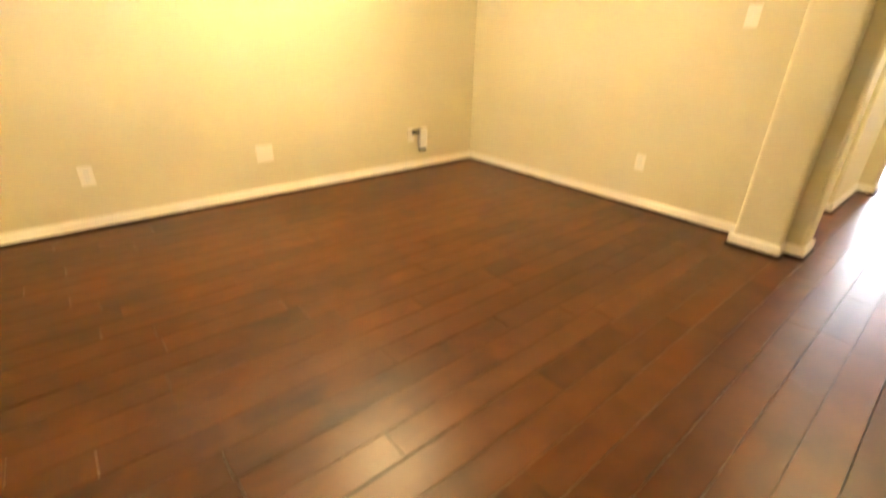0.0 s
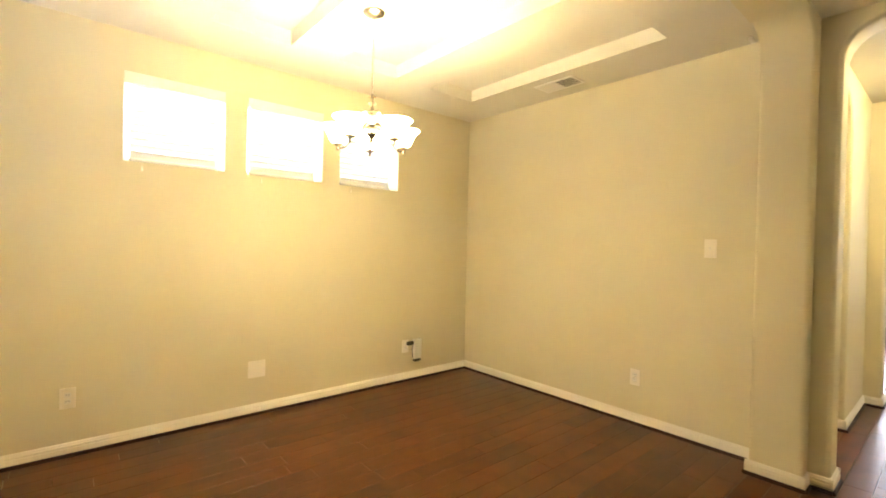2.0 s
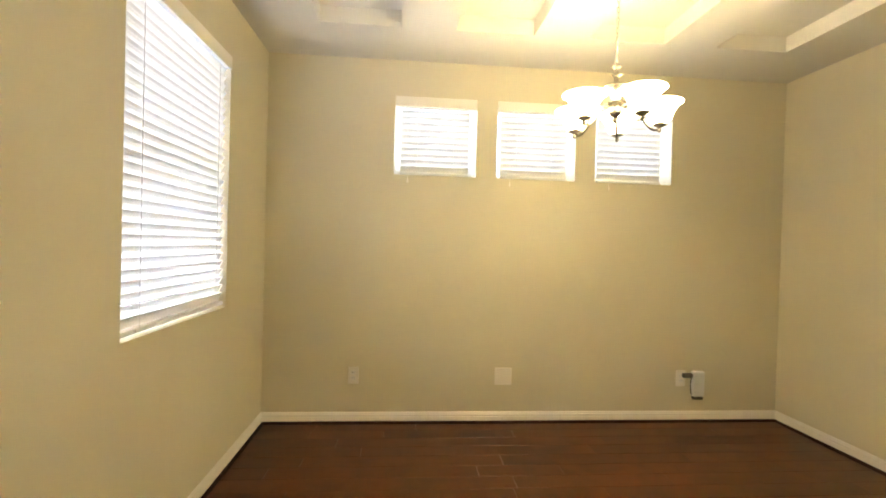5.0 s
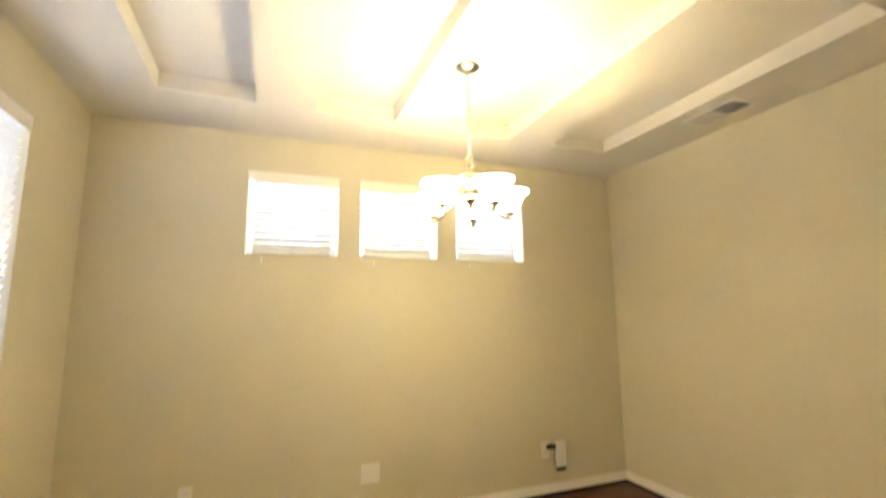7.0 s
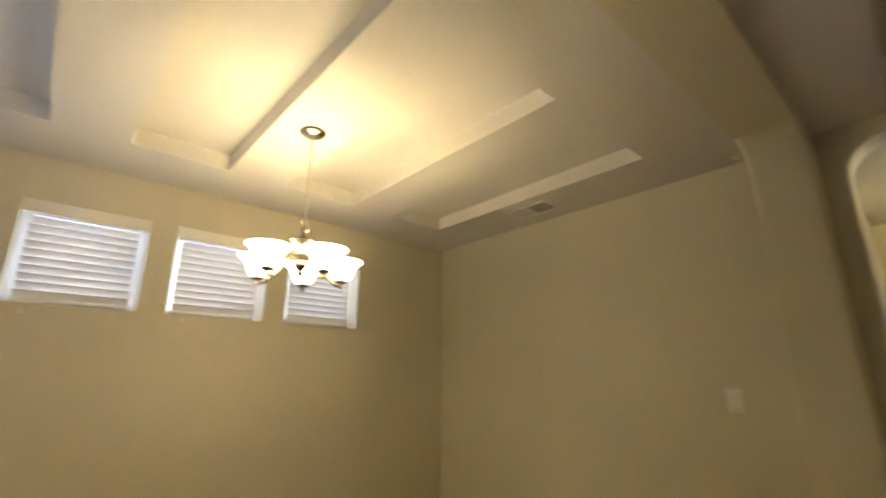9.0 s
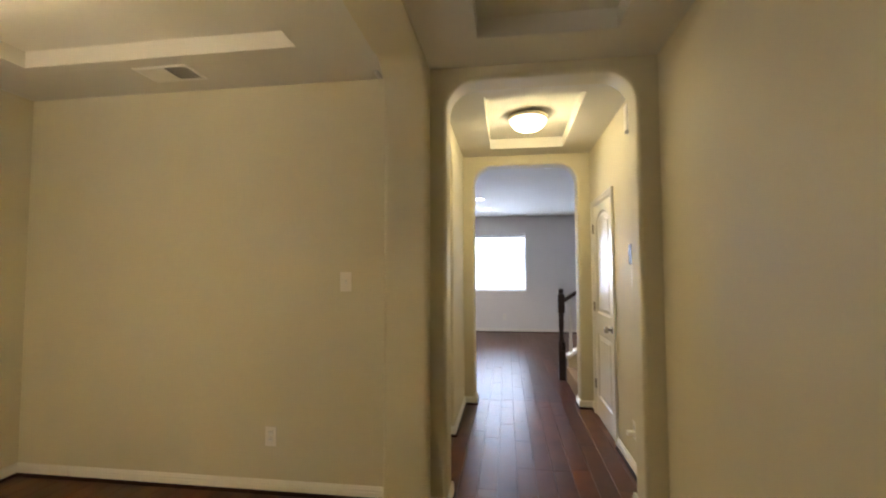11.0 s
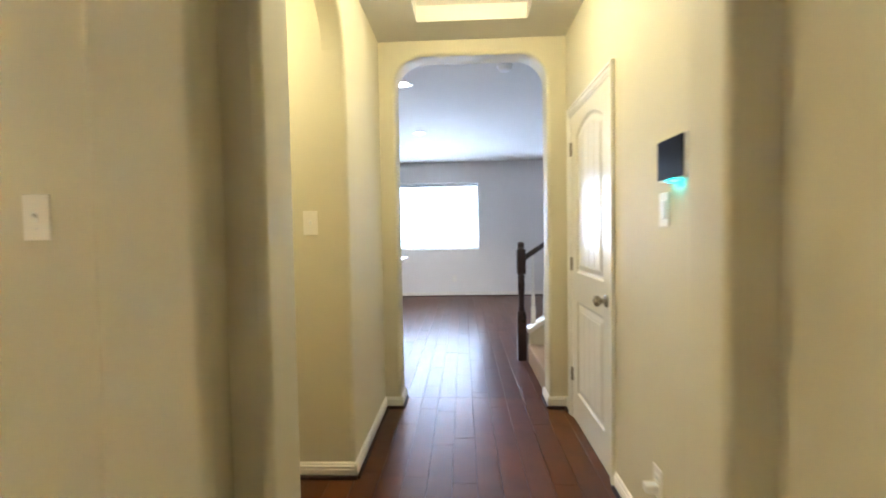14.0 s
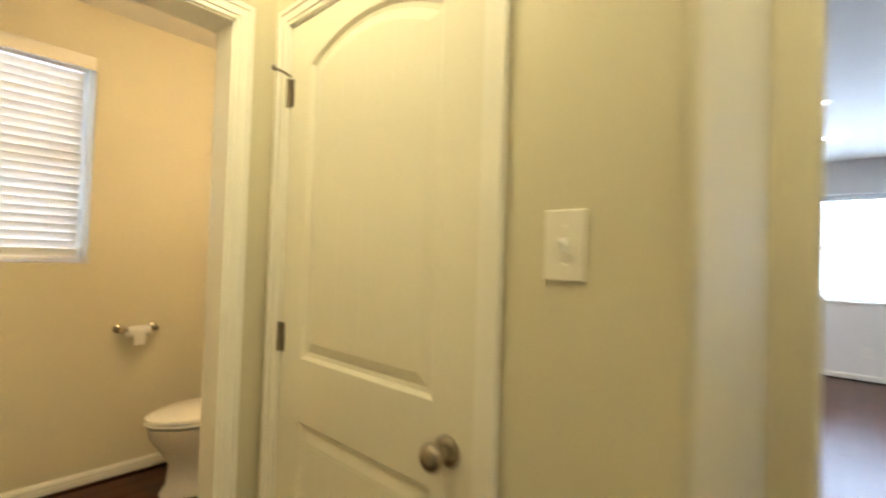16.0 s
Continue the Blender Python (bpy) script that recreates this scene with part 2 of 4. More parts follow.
def wall(name, axis, p0, p1, u0, u1, z0, z1, holes=(), mat=M_WALL, label="", bull=0.0):
    """A wall with thickness p0..p1 along axis and rectangular openings (u0, u1, z0, z1) right through it."""
    us = sorted({u0, u1, *[h[0] for h in holes], *[h[1] for h in holes]})
    zs = sorted({z0, z1, *[h[2] for h in holes], *[h[3] for h in holes]})
    bm, cache = bmesh.new(), {}

    def v(p, u, z):
        k = (round(p, 4), round(u, 4), round(z, 4))
        if k not in cache:
            cache[k] = bm.verts.new((p, u, z) if axis == "x" else (u, p, z))
        return cache[k]

    def solid(i, j):
        if not (0 <= i < len(us) - 1 and 0 <= j < len(zs) - 1):
            return False
        cu, cz = (us[i] + us[i + 1]) / 2, (zs[j] + zs[j + 1]) / 2
        return not any(h[0] < cu < h[1] and h[2] < cz < h[3] for h in holes)

    for i in range(len(us) - 1):
        for j in range(len(zs) - 1):
            if not solid(i, j):
                continue
            a, b, c, d = us[i], us[i + 1], zs[j], zs[j + 1]
            for p in (p0, p1):
                bm.faces.new((v(p, a, c), v(p, b, c), v(p, b, d), v(p, a, d)))
            for (ii, jj), (e, f) in (((i - 1, j), ((a, c), (a, d))), ((i + 1, j), ((b, c), (b, d))), ((i, j - 1), ((a, c), (b, c))), ((i, j + 1), ((a, d), (b, d)))):
                if not solid(ii, jj):
                    bm.faces.new((v(p0, *e), v(p1, *e), v(p1, *f), v(p0, *f)))
    return tagged(part(name, bm, mat), label or "painted beige drywall wall", "wall", kind="structure")


def arch_wall(name, axis, p0, p1, u0, u1, z1, a0, a1, top, r, label, faces=None):
    """A wall with a round-cornered opening a0..a1 down to the floor, its edges rounded over."""
    out = [(u0, 0), (a0, 0)]
    for k in range(9):
        g = math.pi / 2 * k / 8
        out.append((a0 + r - r * math.cos(g), top - r + r * math.sin(g)))
    for k in range(9):
        g = math.pi / 2 * (1 - k / 8)
        out.append((a1 - r + r * math.cos(g), top - r + r * math.sin(g)))
    out += [(a1, 0), (u1, 0), (u1, z1), (u0, z1)]
    bm = bmesh.new()
    vs = [bm.verts.new((p0, u, z) if axis == "x" else (u, p0, z)) for u, z in out]
    f = bm.faces.new(vs)
    ext = bmesh.ops.extrude_face_region(bm, geom=[f])["geom"]
    d = Vector((p1 - p0, 0, 0)) if axis == "x" else Vector((0, p1 - p0, 0))
    bmesh.ops.translate(bm, verts=[g for g in ext if isinstance(g, bmesh.types.BMVert)], vec=d)
    iu = 1 if axis == "x" else 0
    ip = 1 - iu
    rim = [e for e in bm.edges if abs(e.verts[0].co[ip] - e.verts[1].co[ip]) < 1e-6
           and all(a0 - 1e-4 < w.co[iu] < a1 + 1e-4 and w.co.z < top + 1e-4 for w in e.verts) and (e.verts[0].co - e.verts[1].co).length < top]
    rim = [e for e in rim if not (abs(e.verts[0].co.z) < 1e-6 and abs(e.verts[1].co.z) < 1e-6)]
    rim = [e for e in rim if any(abs(e.verts[0].co[ip] - p) < 1e-5 for p in (faces or (p0, p1)))]
    bmesh.ops.bevel(bm, geom=rim, offset=0.024, segments=5, affect="EDGES", profile=0.5)
    ob = part(name, bm, M_WALL, smooth=True)
    for p in ob.data.polygons:  # the plane faces stay plane, only rounded edges and corners are smooth
        if max(abs(c) for c in p.normal) > 0.9995:
            p.use_smooth = False
    return tagged(ob, label, "wall", kind="structure")


H = 2.635
HL = H + 0.035  # living room ceiling
LX = 7.75  # inner face of the living room's window wall

# ---- structure: walls ----
N_WINDOWS = [(-3.02, -2.42), (-2.27, -1.67), (-1.515, -0.915)]
NZ = (1.81, 2.38)
WW = (-1.59, -0.66, 0.93, 2.33)
BW = (0.31, 0.935, 1.222, 2.36)
wall("wall_north", "y", 0.0, 0.24, -4.16, 2.45, 0, H + 0.25, [(a, b, *NZ) for a, b in N_WINDOWS] + [BW], label="beige drywall wall with three small high windows")
wall("wall_west", "x", -4.16, -3.917, -2.92, 0.0, 0, H + 0.25, [WW], label="beige drywall wall with a tall window")
wall("wall_east", "x", 0.0, 0.12, -2.66, 0.0, 0, H + 0.25)
arch_wall("wall_dining_arch", "y", -2.92, -2.66, -4.07, 0.12, H + 0.25, -3.75, -0.182, 2.605, 0.20, "beige drywall beam and pier of the dining room arch")
arch_wall("wall_hall_arch", "x", -0.08, 0.12, -4.24, -2.92, H + 0.25, -4.12, -3.02, 2.56, 0.18, "beige drywall wall with a round-cornered hall archway")
arch_wall("wall_far_arch", "x", 2.05, 2.25, -4.24, -2.92, H + 0.25, -4.11, -3.035, 2.53, 0.20, "beige drywall wall with a round-cornered archway")
wall("wall_south", "y", -4.39, -4.24, -5.4, 2.25, 0, H + 0.25, [(1.10, 1.90, -1, 2.04)], label="beige drywall wall of foyer and hall")
wall("wall_foyer_west", "x", -5.55, -5.4, -4.39, -2.76, 0, H + 0.25)
wall("wall_foyer_north", "y", -2.92, -2.76, -5.4, -4.07, 0, H + 0.25)
# vestibule off the hall, closet and bathroom
wall("wall_closet", "x", 1.12, 1.24, -2.80, -1.66, 0, H + 0.25, [(-2.535, -1.765, -1, 2.03)])
wall("wall_hall_north", "y", -2.92, -2.80, 1.24, 2.25, 0, H + 0.25)
arch_wall("wall_vestibule_arch", "y", -2.92, -2.80, 0.05, 1.24, H + 0.25, 0.12, 1.12, 2.46, 0.25, "beige drywall header of the vestibule archway", (-2.92,))
wall("wall_bath_south", "y", -1.66, -1.54, 0.12, 2.33, 0, H + 0.25, [(0.20, 0.984, -1, 2.03)])
wall("wall_bath_east", "x", 1.85, 2.25, -2.80, 0.0, 0, H + 0.25)
# living room
LWIN = [(-3.82, -1.935, 0.935, 2.262), (-7.15, -5.255, 0.895, 2.235)]
wall("wall_living_east", "x", LX, LX + 0.24, -9.0, -0.5, 0, H + 0.25, LWIN, mat=M_WALLGREY, label="pale grey drywall wall with two wide windows")
wall("wall_living_north", "y", -0.65, -0.5, 2.25, LX, 0, H + 0.25, mat=M_WALLGREY)
wall("wall_living_south", "y", -9.15, -9.0, 2.1, LX, 0, H + 0.25, mat=M_WALLGREY)
wall("wall_living_west", "x", 2.10, 2.25, -9.0, -4.24, 0, H + 0.25, mat=M_WALLGREY)
wall("wall_stair_end", "y", -6.35, -6.25, 2.25, 3.2, 0, H + 0.25, mat=M_WALLGREY)
wall("wall_under_stair", "y", -5.2, -5.1, -5.4, 2.1, 0, H + 0.25)


# ---- structure: ceilings ----
def ceiling(name, x0, x1, y0, y1, trays, depth, label, mat=M_CEIL, base=H):
    """A ceiling slab whose trays (x0, x1, y0, y1) are recessed upwards by depth."""
    xs = sorted({x0, x1, *[v for t in trays for v in t[:2]]})
    ys = sorted({y0, y1, *[v for t in trays for v in t[2:]]})
    bm = bmesh.new()
    inside = lambda x, y: any(t[0] < x < t[1] and t[2] < y < t[3] for t in trays)
    for a, b in zip(xs, xs[1:]):
        for c, d in zip(ys, ys[1:]):
            low = base + (depth if inside((a + b) / 2, (c + d) / 2) else 0)
            add_box(bm, (a, c, low), (b, d, H + 0.3))
    bmesh.ops.remove_doubles(bm, verts=bm.verts, dist=0.0005)
    seen = {}
    for f in bm.faces:
        seen.setdefault(tuple(sorted(w.index for w in f.verts)), []).append(f)
    bmesh.ops.delete(bm, geom=[f for fs in seen.values() if len(fs) > 1 for f in fs], context="FACES")
    return tagged(part(name, bm, mat), label, "ceiling", kind="structure")


T = (-2.24, -0.50)
ceiling("ceiling_dining", -3.917, 0.0, -2.66, 0.0, [(-3.47, -2.975, *T), (-2.64, -2.15, *T), (-1.80, -1.297, *T), (-0.95, -0.463, *T)], 0.10, "off-white ceiling with four long recessed panels")
ceiling("ceiling_foyer", -5.4, -0.08, -4.24, -2.92, [(-3.6, -0.40, -3.95, -3.23)], 0.11, "off-white foyer ceiling with a recessed tray")
ceiling("ceiling_hall", 0.12, 2.05, -4.24, -2.92, [(0.41, 1.765, -3.935, -3.225)], 0.10, "off-white hall ceiling with a recessed tray")
ceiling("ceiling_bath", 0.12, 2.10, -2.80, 0.0, [], 0.1, "off-white flat ceiling")
ceiling("ceiling_living", 2.25, LX, -9.0, -0.65, [], 0.1, "off-white flat living room ceiling", base=HL)
ceiling("ceiling_understair", -5.4, 2.1, -5.1, -4.39, [], 0.1, "off-white flat closet ceiling")
tagged(part("roof", box((-5.7, -9.3, H + 0.32), (8.05, 0.3, H + 0.45)), M_SIDING), "plain flat roof slab over the house", "roof", kind="structure")
tagged(part("floor", box((-5.55, -9.15, -0.12), (7.9, 0.15, -0.016)), M_SUB), "dark subfloor under the floor planks", "floor", kind="structure")
tagged(part("ground", box((-300, -300, -0.6), (300, 300, -0.3)), M_GROUND), "dry grassy ground around the house", "ground", kind="structure")

# ---- things ----
tagged(part("backdrop", box((-9, 4.0, -0.3), (12, 4.05, 7)), M_HAZE), "bright hazy daylight beyond the north windows", "backdrop", kind="structure")
tagged(part("backdrop", box((-9.05, -9, -0.3), (-9, 4, 7)), M_HAZE), "bright hazy daylight beyond the west window", "backdrop", kind="structure")
tagged(part("backdrop", box((12, -12, -0.3), (12.05, 4, 7)), M_HAZE_EAST), "bright hazy daylight beyond the east windows", "backdrop", kind="structure")


# ---- skirting ----
BASE_H = 0.083


def skirting(p, q, side, trim_a=0.0, trim_b=0.0):
    """A baseboard with grooved top and a dark quarter-round, from p to q; side is the room's direction off the wall."""
    p, q, n = Vector((*p, 0)), Vector((*q, 0)), Vector((*side, 0))
    d = (q - p).normalized()
    p, q = p - d * trim_a, q + d * trim_b
    prof = [(0, 0.014), (0.015, 0.014), (0.015, 0.048), (0.0125, 0.051), (0.0125, 0.056), (0.0145, 0.059), (0.0145, 0.066), (0.010, 0.069), (0.009, 0.076), (0.004, BASE_H), (0, BASE_H)]
    shoe = [(0, 0), (0.028, 0), (0.0272, 0.009), (0.024, 0.016), (0.018, 0.020), (0, 0.020)]
    for name, pr, mat, label in (("baseboard", prof, M_TRIM, "cream painted wooden baseboard with grooved top"), ("baseboard_shoe", shoe, M_SHOE, "dark-stained quarter-round moulding along the floor")):
        bm = bmesh.new()
        ends = [[bm.verts.new(e + n * a + Vector((0, 0, z))) for a, z in pr] for e in (p, q)]
        for i in range(len(pr)):
            j = (i + 1) % len(pr)
            bm.faces.new((ends[0][i], ends[0][j], ends[1][j], ends[1][i]))
        bm.faces.new(ends[0])
        bm.faces.new(ends[1][::-1])
        tagged(part(name, bm, mat), label, "baseboard", kind="structure")


E_ = 0.015
skirting((-3.917, 0), (0, 0), (0, -1))
skirting((-3.917, -2.66), (-3.917, 0), (1, 0))
skirting((0, -2.66), (0, 0), (-1, 0))
skirting((-0.182, -2.66), (0, -2.66), (0, 1), E_)
skirting((-0.182, -2.92), (-0.182, -2.66), (-1, 0), E_, E_)
skirting((-0.182, -2.92), (-0.08, -2.92), (0, -1), E_)
skirting((-0.08, -3.02), (-0.08, -2.92), (-1, 0), E_)
skirting((-0.08, -3.02), (0.12, -3.02), (0, -1), E_, E_)
skirting((0.12, -3.02), (0.12, -2.92), (1, 0), E_)
skirting((-0.08, -4.12), (0.12, -4.12), (0, 1), E_, E_)
skirting((-0.08, -4.24), (-0.08, -4.12), (-1, 0), 0, E_)
skirting((0.12, -4.24), (0.12, -4.12), (1, 0), 0, E_)
skirting((-5.4, -4.24), (-0.08, -4.24), (0, 1))
skirting((0.12, -4.24), (1.035, -4.24), (0, 1))
skirting((1.965, -4.24), (2.05, -4.24), (0, 1))
skirting((1.12, -2.92), (2.05, -2.92), (0, -1), E_)
skirting((1.12, -2.92), (1.12, -2.60), (-1, 0), E_)
skirting((2.05, -3.035), (2.05, -2.92), (-1, 0), E_)
skirting((2.05, -3.035), (2.25, -3.035), (0, -1), E_, E_)
skirting((2.05, -4.24), (2.05, -4.11), (-1, 0), 0, E_)
skirting((2.05, -4.11), (2.25, -4.11), (0, 1), E_, E_)
skirting((LX, -9), (LX, -0.65), (-1, 0))
skirting((0.12, 0), (1.85, 0), (0, -1))
skirting((1.85, -1.54), (1.85, 0), (-1, 0))
skirting((0.12, -2.80), (0.12, -1.66), (1, 0))


# ---- windows and blinds ----
def window(name, m, w, h, rail=True, sill=True):
    """Vinyl window; origin at the middle of the opening's bottom edge on the room side, local Y outwards."""
    win = thing(name, m, "white vinyl window with plain glass in a drywall opening", "window", kind="structure")
    fr = bmesh.new()
    for a, b in (((-w / 2, 0.18, 0), (-w / 2 + 0.045, 0.235, h)), ((w / 2 - 0.045, 0.18, 0), (w / 2, 0.235, h)), ((-w / 2 + 0.045, 0.18, 0), (w / 2 - 0.045, 0.235, 0.045)), ((-w / 2 + 0.045, 0.18, h - 0.045), (w / 2 - 0.045, 0.235, h))):
        add_box(fr, a, b, 0.004, 1)
    part("window_frame", fr, M_VINYL, win)
    if rail:
        part("meeting_rail", box((-w / 2 + 0.045, 0.185, h / 2 - 0.02), (w / 2 - 0.045, 0.230, h / 2 + 0.02), 0.004, 1), M_VINYL, win)
    for k, (a, b) in enumerate([(0.045, h / 2 - 0.02), (h / 2 + 0.02, h - 0.045)] if rail else [(0.045, h - 0.045)]):
        pane = part("pane", box((-w / 2 + 0.045, 0.205, a), (w / 2 - 0.045, 0.209, b)), M_GLASS, win)
        pane.visible_shadow = False
    if sill:
        part("window_sill", box((-w / 2 - 0.02, -0.014, -0.012), (w / 2 + 0.02, 0.18, 0.006), 0.004, 2), M_TRIM, win)
    return win


SLATS = {}


def blind(m, w, h, gap, tilt, margin, label, group, lift=0.0, inset=0.0, valance=True):
    """Horizontal slat blind hung in the opening; each slat is a part of its own."""
    m = m @ pose(0, inset, 0)
    bl = thing("window_blind", m, label, "blind", group)
    bw = w - 2 * margin
    part("headrail", box((-bw / 2, 0.095, h - 0.072), (bw / 2, 0.145, h - 0.004), 0.004, 2), M_VINYL, bl)
    if valance:
        part("valance", box((-w / 2 + 0.003, -inset - 0.009, h - 0.078), (w / 2 - 0.003, -inset + 0.006, h - 0.003), 0.003, 2), M_TRIM, bl, "cream valance strip")
    part("bottom_rail", box((-bw / 2, 0.100, lift + 0.012), (bw / 2, 0.145, lift + 0.034), 0.006, 2), M_VINYL, bl)
    key = (round(bw, 3), tilt)
    if key not in SLATS:
        bm = bmesh.new()
        c, s = math.cos(radians(tilt)), math.sin(radians(tilt))
        sec = []
        for top in (1, 0):
            for k in (range(5) if top else range(4, -1, -1)):
                u = -0.0245 + 0.049 * k / 4
                v = 0.0035 * (1 - (u / 0.0245) ** 2) + (0.0014 if top else -0.0014)
                sec.append((u * c - v * s, u * s + v * c))
        ends = [[bm.verts.new((x, 0.12 + a, b)) for a, b in sec] for x in (-bw / 2, bw / 2)]
        for i in range(len(sec)):
            j = (i + 1) % len(sec)
            bm.faces.new((ends[0][i], ends[0][j], ends[1][j], ends[1][i]))
        bm.faces.new(ends[0])
        bm.faces.new(ends[1][::-1])
        bmesh.ops.recalc_face_normals(bm, faces=bm.faces)
        me = bpy.data.meshes.new("slat")
        bm.to_mesh(me)
        bm.free()
        me.materials.append(M_SLAT)
        SLATS[key] = me
    rnd = random.Random(int(w * 1000 + h * 10))
    z = lift + 0.058
    while z < h - 0.055:
        ob = new("slat", SLATS[key])
        ob.parent = bl
        ob.matrix_basis = pose(0, 0, z, rnd.uniform(-0.3, 0.3), rnd.uniform(-0.06, 0.06), 0)
        z += gap
    for x in ([-bw / 2 + 0.12, bw / 2 - 0.12] if bw < 1.2 else [-bw / 2 + 0.15, 0, bw / 2 - 0.15]):
        bm = bmesh.new()
        for y in (0.093, 0.147):
            add_tube(bm, [(x, y, lift + 0.03), (x, y, h - 0.03)], 0.0012, 5)
        part("ladder_cord", bm, M_WHITE, bl)
        part("cord_button", box((x - 0.018, 0.094, lift + 0.018), (x + 0.018, 0.101, lift + 0.030), 0.002, 1), M_WHITE, bl)
    return bl


def pull_cord(m, length, group):
    c = thing("blind_cord", m, "thin white blind pull cord with a small tassel", "cord", group)
    part("cord", tube([(0, 0, length), (0, -0.004, length * 0.5), (0, -0.010, 0.02)], 0.0011, 5), M_WHITE, c)
    part("tassel", lathe([(0.0, 0.030), (0.004, 0.028), (0.007, 0.006), (0.006, 0.0), (0.0, 0.0)], 10, pose(0, -0.010, -0.008)), M_PLATE, c)


for i, (a, b) in enumerate(N_WINDOWS):
    m = pose((a + b) / 2, 0, NZ[0])
    window("window_%d" % (i + 1), m, b - a, NZ[1] - NZ[0], False, False)
    blind(m, b - a, NZ[1] - NZ[0], 0.046, -64, 0.044, "white slat blind in a small high window, slats tilted", "dining room blinds", 0.0, -0.03)
    pull_cord(pose(a + 0.10, -0.008, NZ[0] - 0.05), 0.10, "blind pull cords")
ww = WW[1] - WW[0]
m = pose(-3.917, (WW[0] + WW[1]) / 2, WW[2], 0, 0, 90)
window("window_4", m, ww, WW[3] - WW[2], True, False)
blind(m, ww, WW[3] - WW[2], 0.0445, -66, 0.004, "tall white slat blind covering the west window", "dining room blinds", 0.0, -0.088)
m = pose((BW[0] + BW[1]) / 2, 0, BW[2])
window("window_5", m, BW[1] - BW[0], BW[3] - BW[2], True, False)
blind(m, BW[1] - BW[0], BW[3] - BW[2], 0.0445, -60, 0.035, "white slat blind in the bathroom window", "bathroom blinds")
for k, lw in enumerate(LWIN):
    m = pose(LX, (lw[0] + lw[1]) / 2, lw[2], 0, 0, -90)
    window("window_%d" % (6 + k), m, lw[1] - lw[0], lw[3] - lw[2])
    blind(m, lw[1] - lw[0], lw[3] - lw[2], 0.0445, (-20, -46)[k], 0.008, "wide white slat blind glowing with daylight", "living room blinds", valance=False)


# ---- doors ----
def offset_loop(pts, d):
    """Moves a convex anticlockwise outline inwards by d."""
    out = []
    for i, p in enumerate(pts):
        a, b = Vector(pts[i - 1]), Vector(pts[(i + 1) % len(pts)])
        p = Vector(p)
        e1, e2 = (p - a).normalized(), (b - p).normalized()
        n1, n2 = Vector((-e1.y, e1.x)), Vector((-e2.y, e2.x))
        n = (n1 + n2).normalized()
        out.append(p + n * d / max(0.4, n.dot(n1)))
    return out


